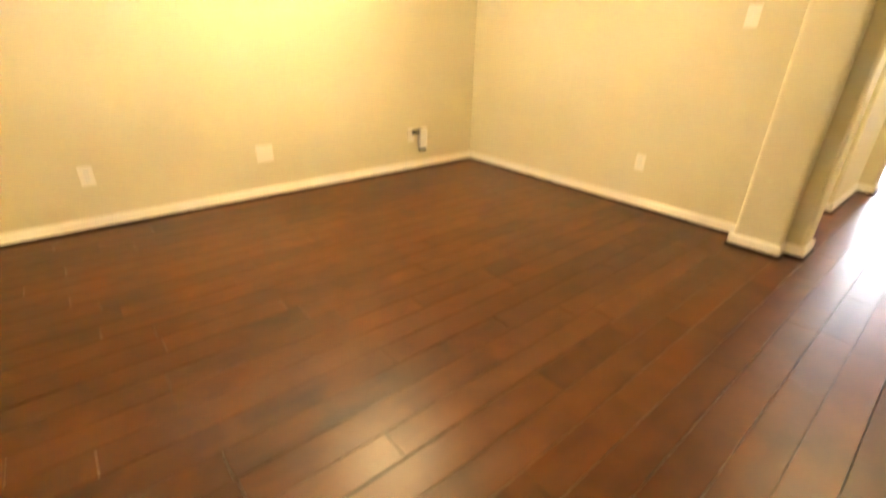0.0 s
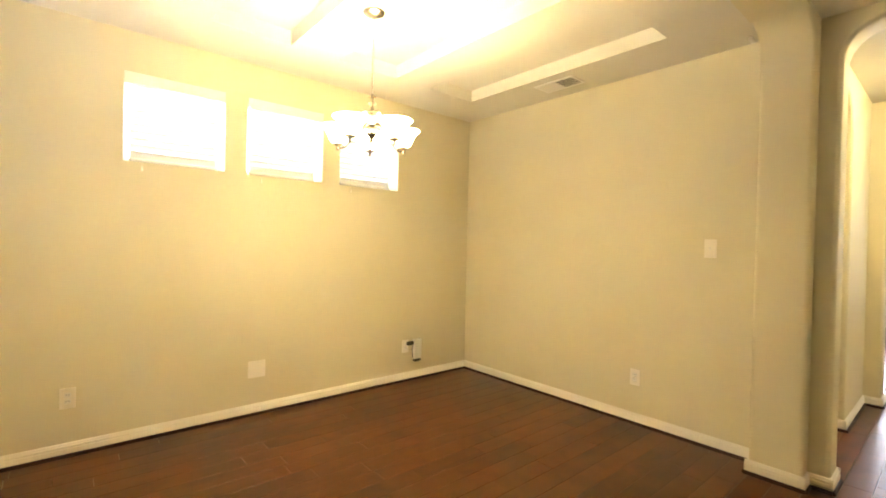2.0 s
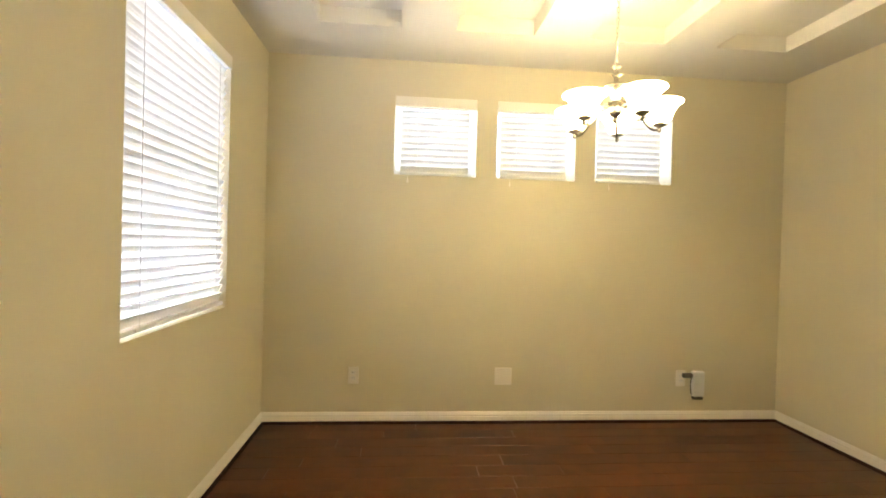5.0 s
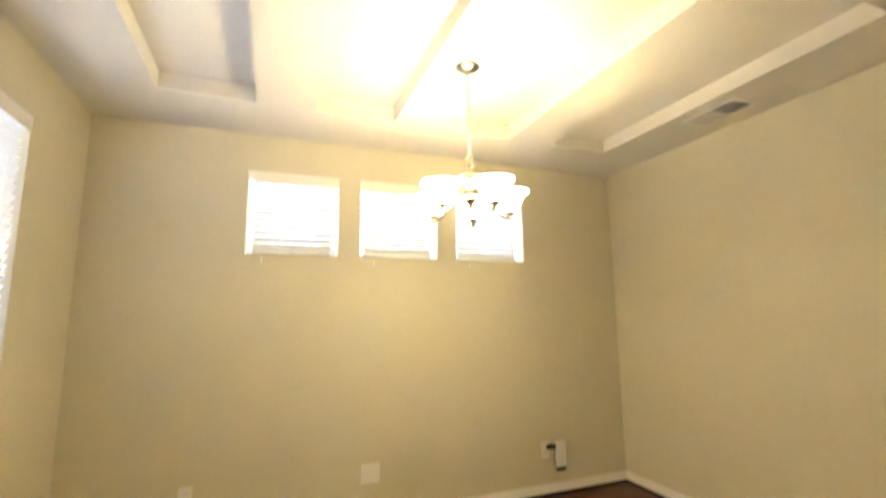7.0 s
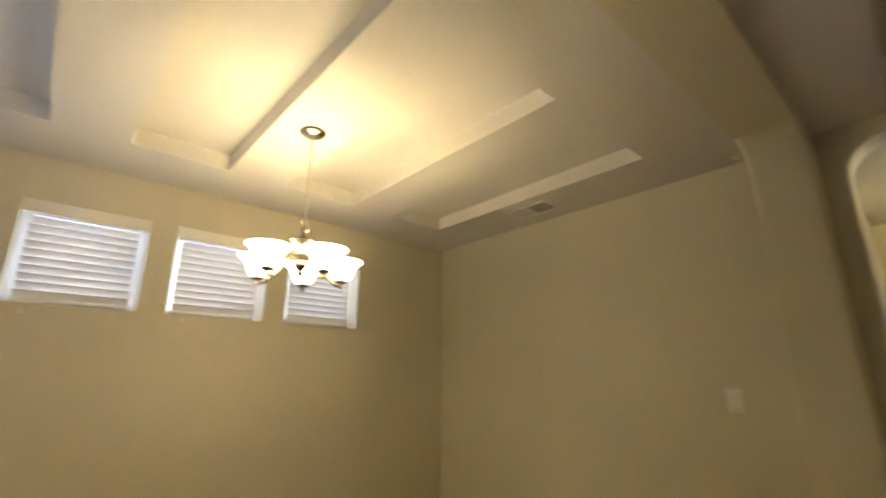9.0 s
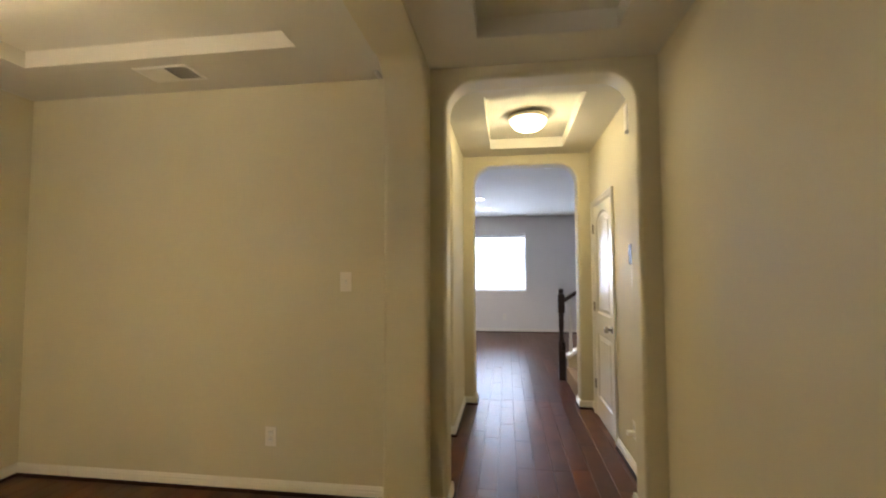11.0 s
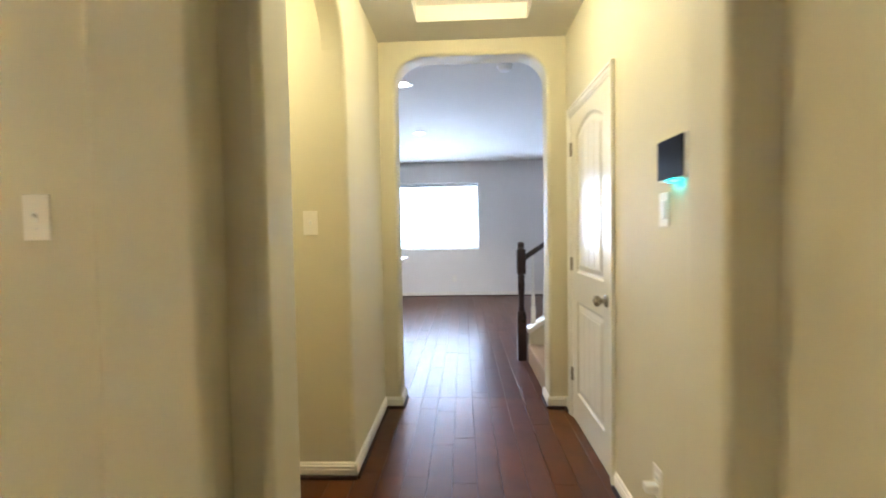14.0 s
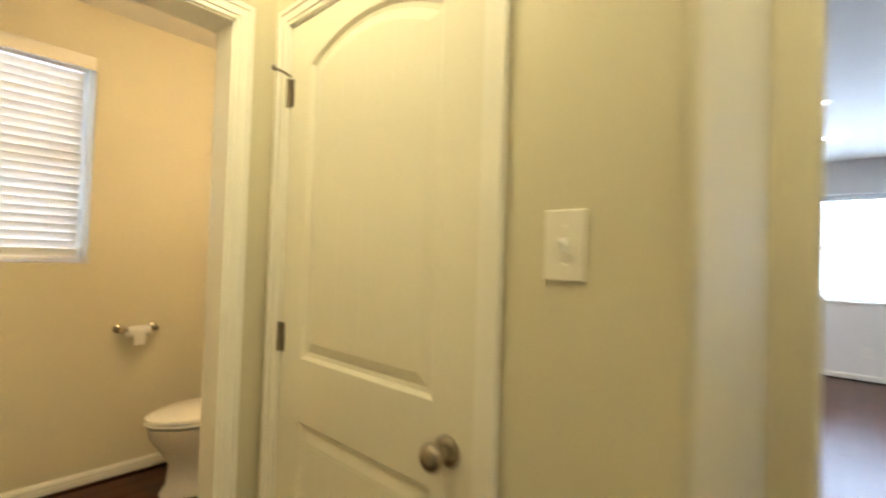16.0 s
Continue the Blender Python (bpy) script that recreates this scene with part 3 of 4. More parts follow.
def panel_door(name, m, w, h, hinge_left, label, z_mid=(0.815, 1.0), arch=(1.880, 1.955), groove=0.0005):
    """Two-panel moulded door with an arched upper panel; origin at its bottom middle, its face at local Y = 0 looking to -Y."""
    door = thing(name, m, label, "door", kind="structure")
    st = 0.115
    x0, x1 = -w / 2 + st, w / 2 - st
    low = [(x0, 0.20), (x1, 0.20), (x1, z_mid[0]), (x0, z_mid[0])]
    up = [(x0, z_mid[1]), (x1, z_mid[1])]
    for k in range(13):
        g = -1 + 2 * k / 12
        up.append((x1 - (x1 - x0) * k / 12, arch[0] + (arch[1] - arch[0]) * (1 - g * g)))
    bm = bmesh.new()
    at = lambda p, y: bm.verts.new((p[0], y, p[1]))
    edges = []
    rect = [at(p, 0) for p in ((-w / 2, 0.008), (w / 2, 0.008), (w / 2, h), (-w / 2, h))]
    edges += [bm.edges.new((rect[i], rect[(i + 1) % 4])) for i in range(4)]
    for loop in (low, up):
        prev = None
        for d, y in ((0.0, 0.0), (0.010, 0.009), (0.022, 0.011), (0.050, 0.004), (0.054, 0.004)):
            ring = [at(p, y) for p in offset_loop(loop, d)]
            if prev is None:
                edges += [bm.edges.new((ring[i], ring[(i + 1) % len(ring)])) for i in range(len(ring))]
            else:
                for i in range(len(ring)):
                    j = (i + 1) % len(ring)
                    bm.faces.new((prev[i], prev[j], ring[j], ring[i]))
            prev = ring
        bm.faces.new(prev)
    bmesh.ops.triangle_fill(bm, use_beauty=True, edges=edges, normal=(0, -1, 0))
    back = [at(p, 0.036) for p in ((-w / 2, 0.008), (w / 2, 0.008), (w / 2, h), (-w / 2, h))]
    for i in range(4):
        j = (i + 1) % 4
        bm.faces.new((rect[i], rect[j], back[j], back[i]))
    bm.faces.new(back)
    slab = part("door_leaf", bm, M_DOOR, door)
    # planked field: shallow raised boards in both panels
    for loop, zt in ((low, None), (up, arch)):
        n = 4
        a, b = x0 + 0.058, x1 - 0.058
        for k in range(n):
            xa, xb = a + (b - a) * k / n + 0.001, a + (b - a) * (k + 1) / n - 0.001
            xm = (xa + xb) / 2
            za = loop[0][1] + 0.058
            if zt:
                hi = lambda x: zt[0] + (zt[1] - zt[0]) * (1 - (2 * x / (x1 - x0)) ** 2) - 0.060
            else:
                hi = lambda x: z_mid[0] - 0.058
            pb = bmesh.new()
            f = [pb.verts.new(p) for p in ((xa, 0.0045, za), (xb, 0.0045, za), (xb, 0.0045, hi(xb)), (xa, 0.0045, hi(xa)))]
            r = [pb.verts.new((v.co.x + (0.0015 if v.co.x < xm else -0.0015), 0.0040 - groove, v.co.z)) for v in f]
            for i in range(4):
                pb.faces.new((f[i], f[(i + 1) % 4], r[(i + 1) % 4], r[i]))
            pb.faces.new(r)
            part("panel_board", pb, M_DOOR, slab)
    hx = -w / 2 if hinge_left else w / 2
    s = 1 if hinge_left else -1
    for z in (0.30, 1.05, 1.815):
        hb = bmesh.new()
        add_tube(hb, [(hx - s * 0.003, -0.006, z - 0.045), (hx - s * 0.003, -0.006, z + 0.045)], 0.0065, 10)
        add_box(hb, (min(hx, hx + s * 0.022), -0.0015, z - 0.044), (max(hx, hx + s * 0.022), 0.001, z + 0.044))
        part("hinge", hb, M_BRONZE, door, "dull nickel butt hinge")
    kx = -hx - s * 0.065
    turn = pose(kx, 0, 0.908, 90, 0, 0)
    kb = lathe([(0.0, 0.0), (0.033, 0.0), (0.033, 0.004), (0.028, 0.009), (0.014, 0.012), (0.012, 0.024), (0.017, 0.030), (0.027, 0.040), (0.029, 0.050), (0.025, 0.060), (0.014, 0.066), (0.0, 0.067)], 24, turn)
    part("door_knob", kb, M_NICKEL, door, "brushed nickel round door knob", True)
    return door


def casing(m, w, h, label):
    """Moulded casing and jamb round a door opening of w x h; local -Y is the room side."""
    c = thing("door_trim", m, label, "door trim", kind="structure")
    cw = 0.062
    for x, s in ((-w / 2, -1), (w / 2, 1)):
        bm = bmesh.new()
        for d0, d1, t in ((0.006, 0.020, 0.010), (0.020, 0.046, 0.014), (0.046, cw, 0.019)):
            add_box(bm, (min(x + s * d0, x + s * d1), -t, 0), (max(x + s * d0, x + s * d1), 0, h + d1), 0.002, 1)
        part("side_casing", bm, M_TRIM, c)
        part("jamb", box((min(x, x + s * 0.012), -0.001, 0), (max(x, x + s * 0.012), 0.12, h)), M_TRIM, c)
    bm = bmesh.new()
    for d0, d1, t in ((0.006, 0.020, 0.010), (0.020, 0.046, 0.014), (0.046, cw, 0.019)):
        add_box(bm, (-w / 2 - d0, -t, h + d0), (w / 2 + d0, 0, h + d1), 0.002, 1)
    part("head_casing", bm, M_TRIM, c)
    part("head_jamb", box((-w / 2, -0.001, h), (w / 2, 0.12, h + 0.012)), M_TRIM, c)
    return c


panel_door("door_1", pose(1.50, -4.2385, 0, 0, 0, 180), 0.781, 2.027, True, "closed white two-panel plank door with an arched top panel", groove=0.0025)
casing(pose(1.50, -4.24, 0, 0, 0, 180), 0.785, 2.03, "cream moulded casing round the hall closet door")
panel_door("door_2", pose(1.1215, -2.15, 0, 0, 0, -90), 0.763, 2.023, True, "closed cream two-panel door with an arched top panel")
casing(pose(1.12, -2.15, 0, 0, 0, -90), 0.765, 2.025, "cream moulded casing round the vestibule door")
casing(pose(0.592, -1.66, 0), 0.774, 2.025, "cream moulded casing round the open bathroom doorway")
hook = thing("door_stop", pose(1.115, -1.79, 1.86, 0, 0, -90), "small nickel hinge-pin door stop", "door stop")
part("arm", tube([(0, -0.008, 0), (0.004, -0.035, 0.006), (0.0, -0.060, 0.010)], 0.004, 8), M_BRONZE, hook)
part("bumper", lathe([(0, 0), (0.008, 0.0), (0.008, 0.010), (0, 0.011)], 10, pose(0, -0.056, 0.010, 90, 0, 0)), M_BRONZE, hook)


# ---- switches, outlets, panel ----
def plate(name, m, w, h, label, category, group=""):
    th = thing(name, m, label, category, group)
    part("cover_plate", box((-w / 2, -0.006, -h / 2), (w / 2, 0, h / 2), 0.003, 2), M_PLATE, th)
    for z in (-h * 0.26, h * 0.26) if category == "switch" else (0,):
        part("screw", lathe([(0, 0), (0.003, 0), (0.002, 0.0015), (0, 0.0015)], 8, pose(0, -0.006, z, 90, 0, 0)), M_WHITE, th)
    return th


def light_switch(m, label, rocker=False):
    s = plate("light_switch", m, 0.076, 0.124, label, "switch", "light switches")
    if rocker:
        part("rocker", box((-0.017, -0.010, -0.034), (0.017, -0.004, 0.034), 0.002, 2), M_WHITE, s)
    else:
        part("toggle_collar", box((-0.006, -0.0075, -0.013), (0.006, -0.005, 0.013), 0.001, 1), M_WHITE, s)
        tg = box((-0.004, -0.021, -0.004), (0.004, -0.004, 0.005), 0.0015, 1)
        bmesh.ops.rotate(tg, verts=tg.verts, cent=(0, -0.005, 0), matrix=Matrix.Rotation(radians(-28), 3, "X"))
        part("toggle", tg, M_WHITE, s)
    return s


def outlet(m, label):
    o = plate("power_outlet", m, 0.076, 0.124, label, "outlet", "power outlets")
    for z in (-0.0195, 0.0195):
        r = part("receptacle", box((-0.0165, -0.0085, z - 0.014), (0.0165, -0.005, z + 0.014), 0.004, 2), M_WHITE, o)
        for x in (-0.0065, 0.0065):
            part("slot", box((x - 0.0012, -0.0089, z - 0.002), (x + 0.0012, -0.0083, z + 0.007)), M_DARK, r)
    return o


light_switch(pose(0, -2.365, 1.335, 0, 0, -90), "ivory toggle switch on the dining room wall")
outlet(pose(0, -1.875, 0.352, 0, 0, -90), "ivory duplex outlet low on the dining room wall")
outlet(pose(-3.272, 0, 0.350), "ivory duplex outlet low on the window wall")
outlet(pose(-0.79, 0, 0.335), "ivory duplex outlet with an adapter plugged in")
outlet(pose(LX, -3.32, 0.35, 0, 0, -90), "white duplex outlet on the living room wall")
light_switch(pose(1.12, -2.720, 1.337, 0, 0, -90), "ivory toggle switch beside the vestibule door")
light_switch(pose(0.512, -4.24, 1.344, 0, 0, 180), "ivory switch under the alarm panel", True)
o = outlet(pose(0.565, -4.24, 0.30, 0, 0, 180), "ivory duplex outlet with a small plug, low in the hall")
part("plug", box((-0.02, -0.055, -0.035), (0.02, -0.008, -0.002), 0.006, 2), M_WHITE, o, "small white plug-in")
bp = plate("blank_plate", pose(-2.174, 0, 0.345), 0.128, 0.128, "ivory square blank cover plate on the window wall", "wall plate")
for x in (-0.023, 0.023):
    part("screw", lathe([(0, 0), (0.003, 0), (0.002, 0.0015), (0, 0.0015)], 8, pose(x, -0.006, 0.042, 90, 0, 0)), M_WHITE, bp)
ad = thing("power_adapter", pose(-0.665, -0.003, 0.29), "white plug-in box with black plug hanging by the outlet", "adapter")
part("case", box((-0.045, -0.042, -0.085), (0.045, -0.001, 0.105), 0.008, 3), M_WHITE, ad)
part("plug", box((-0.125, -0.040, 0.055), (-0.048, -0.012, 0.092), 0.008, 2), M_DARK, ad, "black plug")
part("foot", box((-0.038, -0.036, -0.112), (0.040, -0.004, -0.087), 0.006, 2), M_DARK, ad, "black lower edge")
part("cable", tube([(-0.05, -0.02, 0.060), (-0.058, -0.022, 0.0), (-0.052, -0.022, -0.06), (-0.030, -0.020, -0.098)], 0.0035, 8), M_DARK, ad, "black cable")

ap = thing("alarm_panel", pose(0.405, -4.24, 1.513, 0, 0, 180), "black glass alarm touch panel with a white housing", "alarm panel")
part("housing", box((-0.098, -0.030, -0.073), (0.098, -0.001, 0.073), 0.008, 3), M_WHITE, ap)
part("screen", box((-0.094, -0.034, -0.068), (0.094, -0.029, 0.069), 0.003, 2), M_SCREEN, ap, "black glass touch screen")
part("indicator", box((-0.030, -0.030, -0.078), (0.030, -0.010, -0.0725), 0.002, 1), M_CYAN, ap, "glowing cyan light bar")
ch = thing("door_chime", pose(0.50, -4.24, 2.37, 0, 0, 180), "small white door chime box high on the hall wall", "chime")
part("case", box((-0.045, -0.035, 0.0), (0.045, -0.001, 0.19), 0.006, 2), M_WHITE, ch)
part("grille", box((-0.032, -0.037, 0.02), (0.032, -0.034, 0.17), 0.001, 1), M_PLATE, ch)
ms = thing("motion_sensor", pose(-0.085, -2.605, H - 0.013), "tiny white sensor on the ceiling by the arch corner", "sensor")
part("body", box((-0.045, 0.001, -0.012), (0.030, 0.024, 0.012), 0.004, 2), M_WHITE, ms)
part("lens", box((-0.030, 0.022, -0.007), (0.015, 0.027, 0.007), 0.002, 1), M_PLATE, ms)


# ---- ceiling fittings ----
def register(m, w, d, label, group, n=9, tilt=24, open_slats=False):
    """Ceiling air register; origin on the ceiling, local Z up."""
    r = thing("ceiling_vent", m, label, "vent", group)
    fr = bmesh.new()
    for a, b in (((-w / 2, -d / 2), (w / 2, -d / 2 + 0.022)), ((-w / 2, d / 2 - 0.022), (w / 2, d / 2)), ((-w / 2, -d / 2 + 0.022), (-w / 2 + 0.022, d / 2 - 0.022)), ((w / 2 - 0.022, -d / 2 + 0.022), (w / 2, d / 2 - 0.022))):
        add_box(fr, (*a, -0.009), (*b, 0.0), 0.003, 1)
    part("frame", fr, M_WHITE, r)
    part("backing", box((-w / 2 + 0.02, -d / 2 + 0.02, -0.0015), (w / 2 - 0.02, d / 2 - 0.02, -0.0005)), M_DUCT, r)
    part("divider", box((-0.006, -d / 2 + 0.022, -0.008), (0.006, d / 2 - 0.022, -0.002)), M_WHITE, r)
    for half, s in (((-w / 2 + 0.024, -0.008), 1), ((0.008, w / 2 - 0.024), -1)):
        for k in range(n):
            x = half[0] + (half[1] - half[0]) * (k + 0.5) / n
            sb = box((-0.0095, -d / 2 + 0.023, -0.0006), (0.0095, d / 2 - 0.023, 0.0006))
            sl = part("slat", sb, M_WHITE, r)
            sl.matrix_basis = pose(x, 0, -0.0065, 0, 58 if open_slats else -s * tilt, 0)
    return r


register(pose(-0.27, -1.316, H, 0, 0, 90), 0.36, 0.20, "white slatted air vent in the dining room ceiling", "air vents")
register(pose(4.15, -5.0, HL, 0, 0, 0), 0.66, 0.36, "white slatted air vent in the living room ceiling", "air vents")
register(pose(6.5, -5.76, HL, 0, 0, 0), 0.42, 0.30, "white slatted air vent in the living room ceiling", "air vents")
register(pose(3.10, -4.47, HL, 0, 0, 0), 0.36, 0.30, "slatted air vent near the stairs, dark between its slats", "air vents", open_slats=True)
sd = thing("smoke_detector", pose(2.68, -3.88, HL), "round white smoke detector on the ceiling", "smoke detector")
part("base", lathe([(0, 0), (0.068, 0), (0.068, -0.010), (0.060, -0.012), (0, -0.012)], 28), M_WHITE, sd, smooth=True)
part("cover", lathe([(0.058, -0.012), (0.056, -0.026), (0.045, -0.040), (0.020, -0.045), (0, -0.045)], 28), M_WHITE, sd, smooth=True)
for cx, cy in ((3.06, -2.96), (5.10, -2.92), (6.40, -3.0)):
    c = thing("recessed_light", pose(cx, cy, HL), "round recessed ceiling light, lit, with white trim", "ceiling light", "recessed ceiling lights")
    part("trim_ring", lathe([(0.062, 0.0), (0.092, 0.0), (0.090, -0.006), (0.064, -0.004), (0.062, 0.0)], 28), M_WHITE, c, smooth=True)
    part("lens", lathe([(0, -0.003), (0.062, -0.003), (0.062, -0.001), (0, -0.001)], 28), M_CAN, c)


def flush_light(x, y, z, label):
    f = thing("flush_light", pose(x, y, z), label, "ceiling light")
    part("pan", lathe([(0, 0), (0.150, 0), (0.168, -0.010), (0.172, -0.030), (0.166, -0.044), (0.152, -0.048), (0.146, -0.040), (0, -0.040)], 40), M_NICKEL, f, "brushed nickel pan ring", True)
    part("dome", lathe([(0.150, -0.044), (0.146, -0.072), (0.126, -0.104), (0.090, -0.126), (0.045, -0.138), (0, -0.141)], 40), M_DOME, f, "lit frosted glass dome", True)
    part("finial", lathe([(0, -0.138), (0.009, -0.141), (0.006, -0.150), (0, -0.153)], 14), M_NICKEL, f, smooth=True)


flush_light(1.10, -3.57, H + 0.10, "flush ceiling light with nickel ring and lit frosted dome")
flush_light(0.62, -2.22, H, "flush ceiling light with nickel ring over the vestibule")

# ---- chandelier ----
chd = thing("chandelier", pose(*CHANDELIER, H), "five-arm nickel chandelier with lit frosted bell shades", "chandelier")
part("canopy", lathe([(0, 0), (0.062, 0), (0.064, -0.006), (0.056, -0.016), (0.030, -0.026), (0.010, -0.030), (0.008, -0.040), (0, -0.040)], 32), M_NICKEL, chd, smooth=True)
cb = bmesh.new()
z = -0.045
k = 0
while z > -0.455:
    ring = []
    for i in range(13):
        g = 2 * math.pi * i / 12
        a, b = 0.0065 * math.cos(g), 0.0155 * math.sin(g)
        ring.append((a, 0, z - 0.012 + b) if k % 2 else (0, a, z - 0.012 + b))
    add_tube(cb, ring, 0.0016, 5)
    z -= 0.0235
    k += 1
part("chain", cb, M_NICKEL, chd)
part("cord", tube([(0.003, 0.002, -0.03), (-0.003, 0.003, -0.2), (0.003, -0.002, -0.36), (0, 0, -0.50)], 0.0022, 6), M_PLATE, chd, "cream lamp cord")
part("column", lathe([(0, -0.462), (0.008, -0.466), (0.012, -0.474), (0.020, -0.478), (0.021, -0.484), (0.009, -0.490), (0.009, -0.512), (0.024, -0.517), (0.025, -0.523), (0.010, -0.529), (0.011, -0.556), (0.030, -0.561), (0.052, -0.570), (0.054, -0.576), (0.042, -0.588), (0.028, -0.606), (0.020, -0.640), (0.030, -0.655), (0.034, -0.690), (0.024, -0.706), (0.012, -0.716), (0.010, -0.722), (0.014, -0.728), (0.010, -0.738), (0, -0.744)], 28), M_NICKEL, chd, "brushed nickel turned column", True)
for ang in ARM_ANGLES:
    c, s = math.cos(ang), math.sin(ang)
    prof = [(0.020, -0.665), (0.055, -0.655), (0.085, -0.672), (0.110, -0.706), (0.140, -0.746), (0.168, -0.771), (0.192, -0.769), (0.198, -0.755)]
    pts = []
    for i in range(len(prof) - 1):
        for f in (0, 0.34, 0.67):
            p0, p1, p2, p3 = (prof[max(0, min(len(prof) - 1, i + d))] for d in (-1, 0, 1, 2))
            pts.append(tuple(0.5 * ((2 * p1[q]) + (p2[q] - p0[q]) * f + (2 * p0[q] - 5 * p1[q] + 4 * p2[q] - p3[q]) * f * f + (3 * p1[q] - p0[q] - 3 * p2[q] + p3[q]) * f ** 3) for q in (0, 1)))
    pts.append(prof[-1])
    arm = part("arm", tube([(r * c, r * s, z) for r, z in pts], 0.0065, 10), M_NICKEL, chd, "curved nickel arm", True)
    at = pose(0.198 * c, 0.198 * s, -0.755)
    part("socket_cup", lathe([(0, -0.030), (0.008, -0.026), (0.010, -0.016), (0.006, -0.008), (0.018, -0.002), (0.030, 0.004), (0.031, 0.009), (0.017, 0.012), (0.015, 0.040), (0.020, 0.044), (0, 0.044)], 20, at), M_BRONZE, arm, "dull nickel socket cup", True)
    shade = part("shade", lathe([(0.020, 0.014), (0.036, 0.017), (0.047, 0.030), (0.054, 0.050), (0.064, 0.074), (0.080, 0.095), (0.096, 0.105), (0.094, 0.108), (0.077, 0.098), (0.060, 0.076), (0.050, 0.050), (0.043, 0.032), (0.034, 0.020), (0.020, 0.018)], 32, at), M_SHADE, arm, "lit frosted glass bell shade", True)
    shade.data.materials.append(M_SHADE_IN)
    for k, face in enumerate(shade.data.polygons):
        face.material_index = int(k >= 7 * 32)

# ---- stairs ----
RISE, RUN = 0.18, 0.268
st = thing("staircase", pose(2.25, -4.14, 0), "carpeted staircase with a cream knee wall", "stairs")
for k in range(7):
    y = -k * RUN
    part("step", box((0.0, y - RUN - 0.02, 0.0 if k == 0 else (k - 0.05) * RISE), (0.90, y + 0.022, (k + 1) * RISE), 0.018, 3), M_CARPET, st, "beige carpeted step", True)
kw = bmesh.new()
ya, yb = 0.0, -7 * RUN
sl = RISE / RUN
prof = [(ya, 0.0), (ya, 0.283), (yb, 0.283 - sl * yb), (yb, 0.0)]
f0 = [kw.verts.new((0.905, y, z)) for y, z in prof]
f1 = [kw.verts.new((1.035, y, z)) for y, z in prof]
for i in range(4):
    kw.faces.new((f0[i], f0[(i + 1) % 4], f1[(i + 1) % 4], f1[i]))
kw.faces.new(f0)
kw.faces.new(f1[::-1])
part("knee_wall", kw, M_WALL, st, "cream drywall knee wall beside the steps")
cp = bmesh.new()
f0, f1 = [], []
for y, z in ((ya + 0.015, 0.285), (ya + 0.015, 0.328), (yb, 0.328 - sl * yb), (yb, 0.285 - sl * yb)):
    f0.append(cp.verts.new((0.885, y, z)))
    f1.append(cp.verts.new((1.055, y, z)))
for i in range(4):
    cp.faces.new((f0[i], f0[(i + 1) % 4], f1[(i + 1) % 4], f1[i]))
cp.faces.new(f0)
cp.faces.new(f1[::-1])
part("cap", cp, M_TRIM, st, "white painted sloping cap")

rl = thing("stair_railing", pose(3.255, -4.07, 0), "dark-stained newel and handrail with white balusters", "railing")
nw = bmesh.new()
add_box(nw, (-0.043, -0.043, 0), (0.043, 0.043, 0.46), 0.004, 1)
add_lathe(nw, [(0.043, 0.46), (0.046, 0.472), (0.040, 0.484), (0.030, 0.492), (0.036, 0.505), (0.036, 0.512), (0.028, 0.525), (0.027, 0.58), (0.033, 0.70), (0.035, 0.76), (0.029, 0.81), (0.038, 0.822), (0.038, 0.832), (0.030, 0.845), (0.043, 0.86)], 24)
add_box(nw, (-0.043, -0.043, 0.86), (0.043, 0.043, 1.10), 0.006, 1)
add_lathe(nw, [(0.036, 1.10), (0.028, 1.108), (0.040, 1.116), (0.030, 1.124), (0.034, 1.138), (0.036, 1.150), (0.028, 1.166), (0.014, 1.173), (0, 1.174)], 24)
part("newel_post", nw, M_RAIL, rl, "dark-stained turned newel post", True)
hr = bmesh.new()
sec = [(-0.028, -0.022), (-0.020, -0.030), (0.020, -0.030), (0.028, -0.022), (0.030, 0.005), (0.022, 0.024), (0.0, 0.030), (-0.022, 0.024), (-0.030, 0.005)]
y0, z0, y1 = -0.040, 1.02, -1.75
e0 = [hr.verts.new((x, y0, z0 + z)) for x, z in sec]
e1 = [hr.verts.new((x, y1, z0 + (y0 - y1) * sl + z)) for x, z in sec]
for i in range(len(sec)):
    j = (i + 1) % len(sec)
    hr.faces.new((e0[i], e0[j], e1[j], e1[i]))
hr.faces.new(e0)
hr.faces.new(e1[::-1])
part("handrail", hr, M_RAIL, rl, "dark-stained moulded handrail", True)
for k in range(14):
    y = -0.115 - 0.118 * k
    zb = 0.328 - sl * (y + 0.07)
    zt = z0 + (y0 - y) * sl - 0.026
    b = bmesh.new()
    add_box(b, (-0.021, y - 0.021, zb - 0.012), (0.021, y + 0.021, zb + 0.17), 0.002, 1)
    hgt = zt - zb
    add_lathe(b, [(0.020, zb + 0.170), (0.022, zb + 0.176), (0.015, zb + 0.186), (0.020, zb + 0.20), (0.0205, zb + 0.24), (0.014, zb + 0.34), (0.0105, zb + hgt * 0.8), (0.010, zt + 0.004)], 12, pose(0, y, 0))
    part("baluster", b, M_TRIM, rl, "white turned baluster", True)

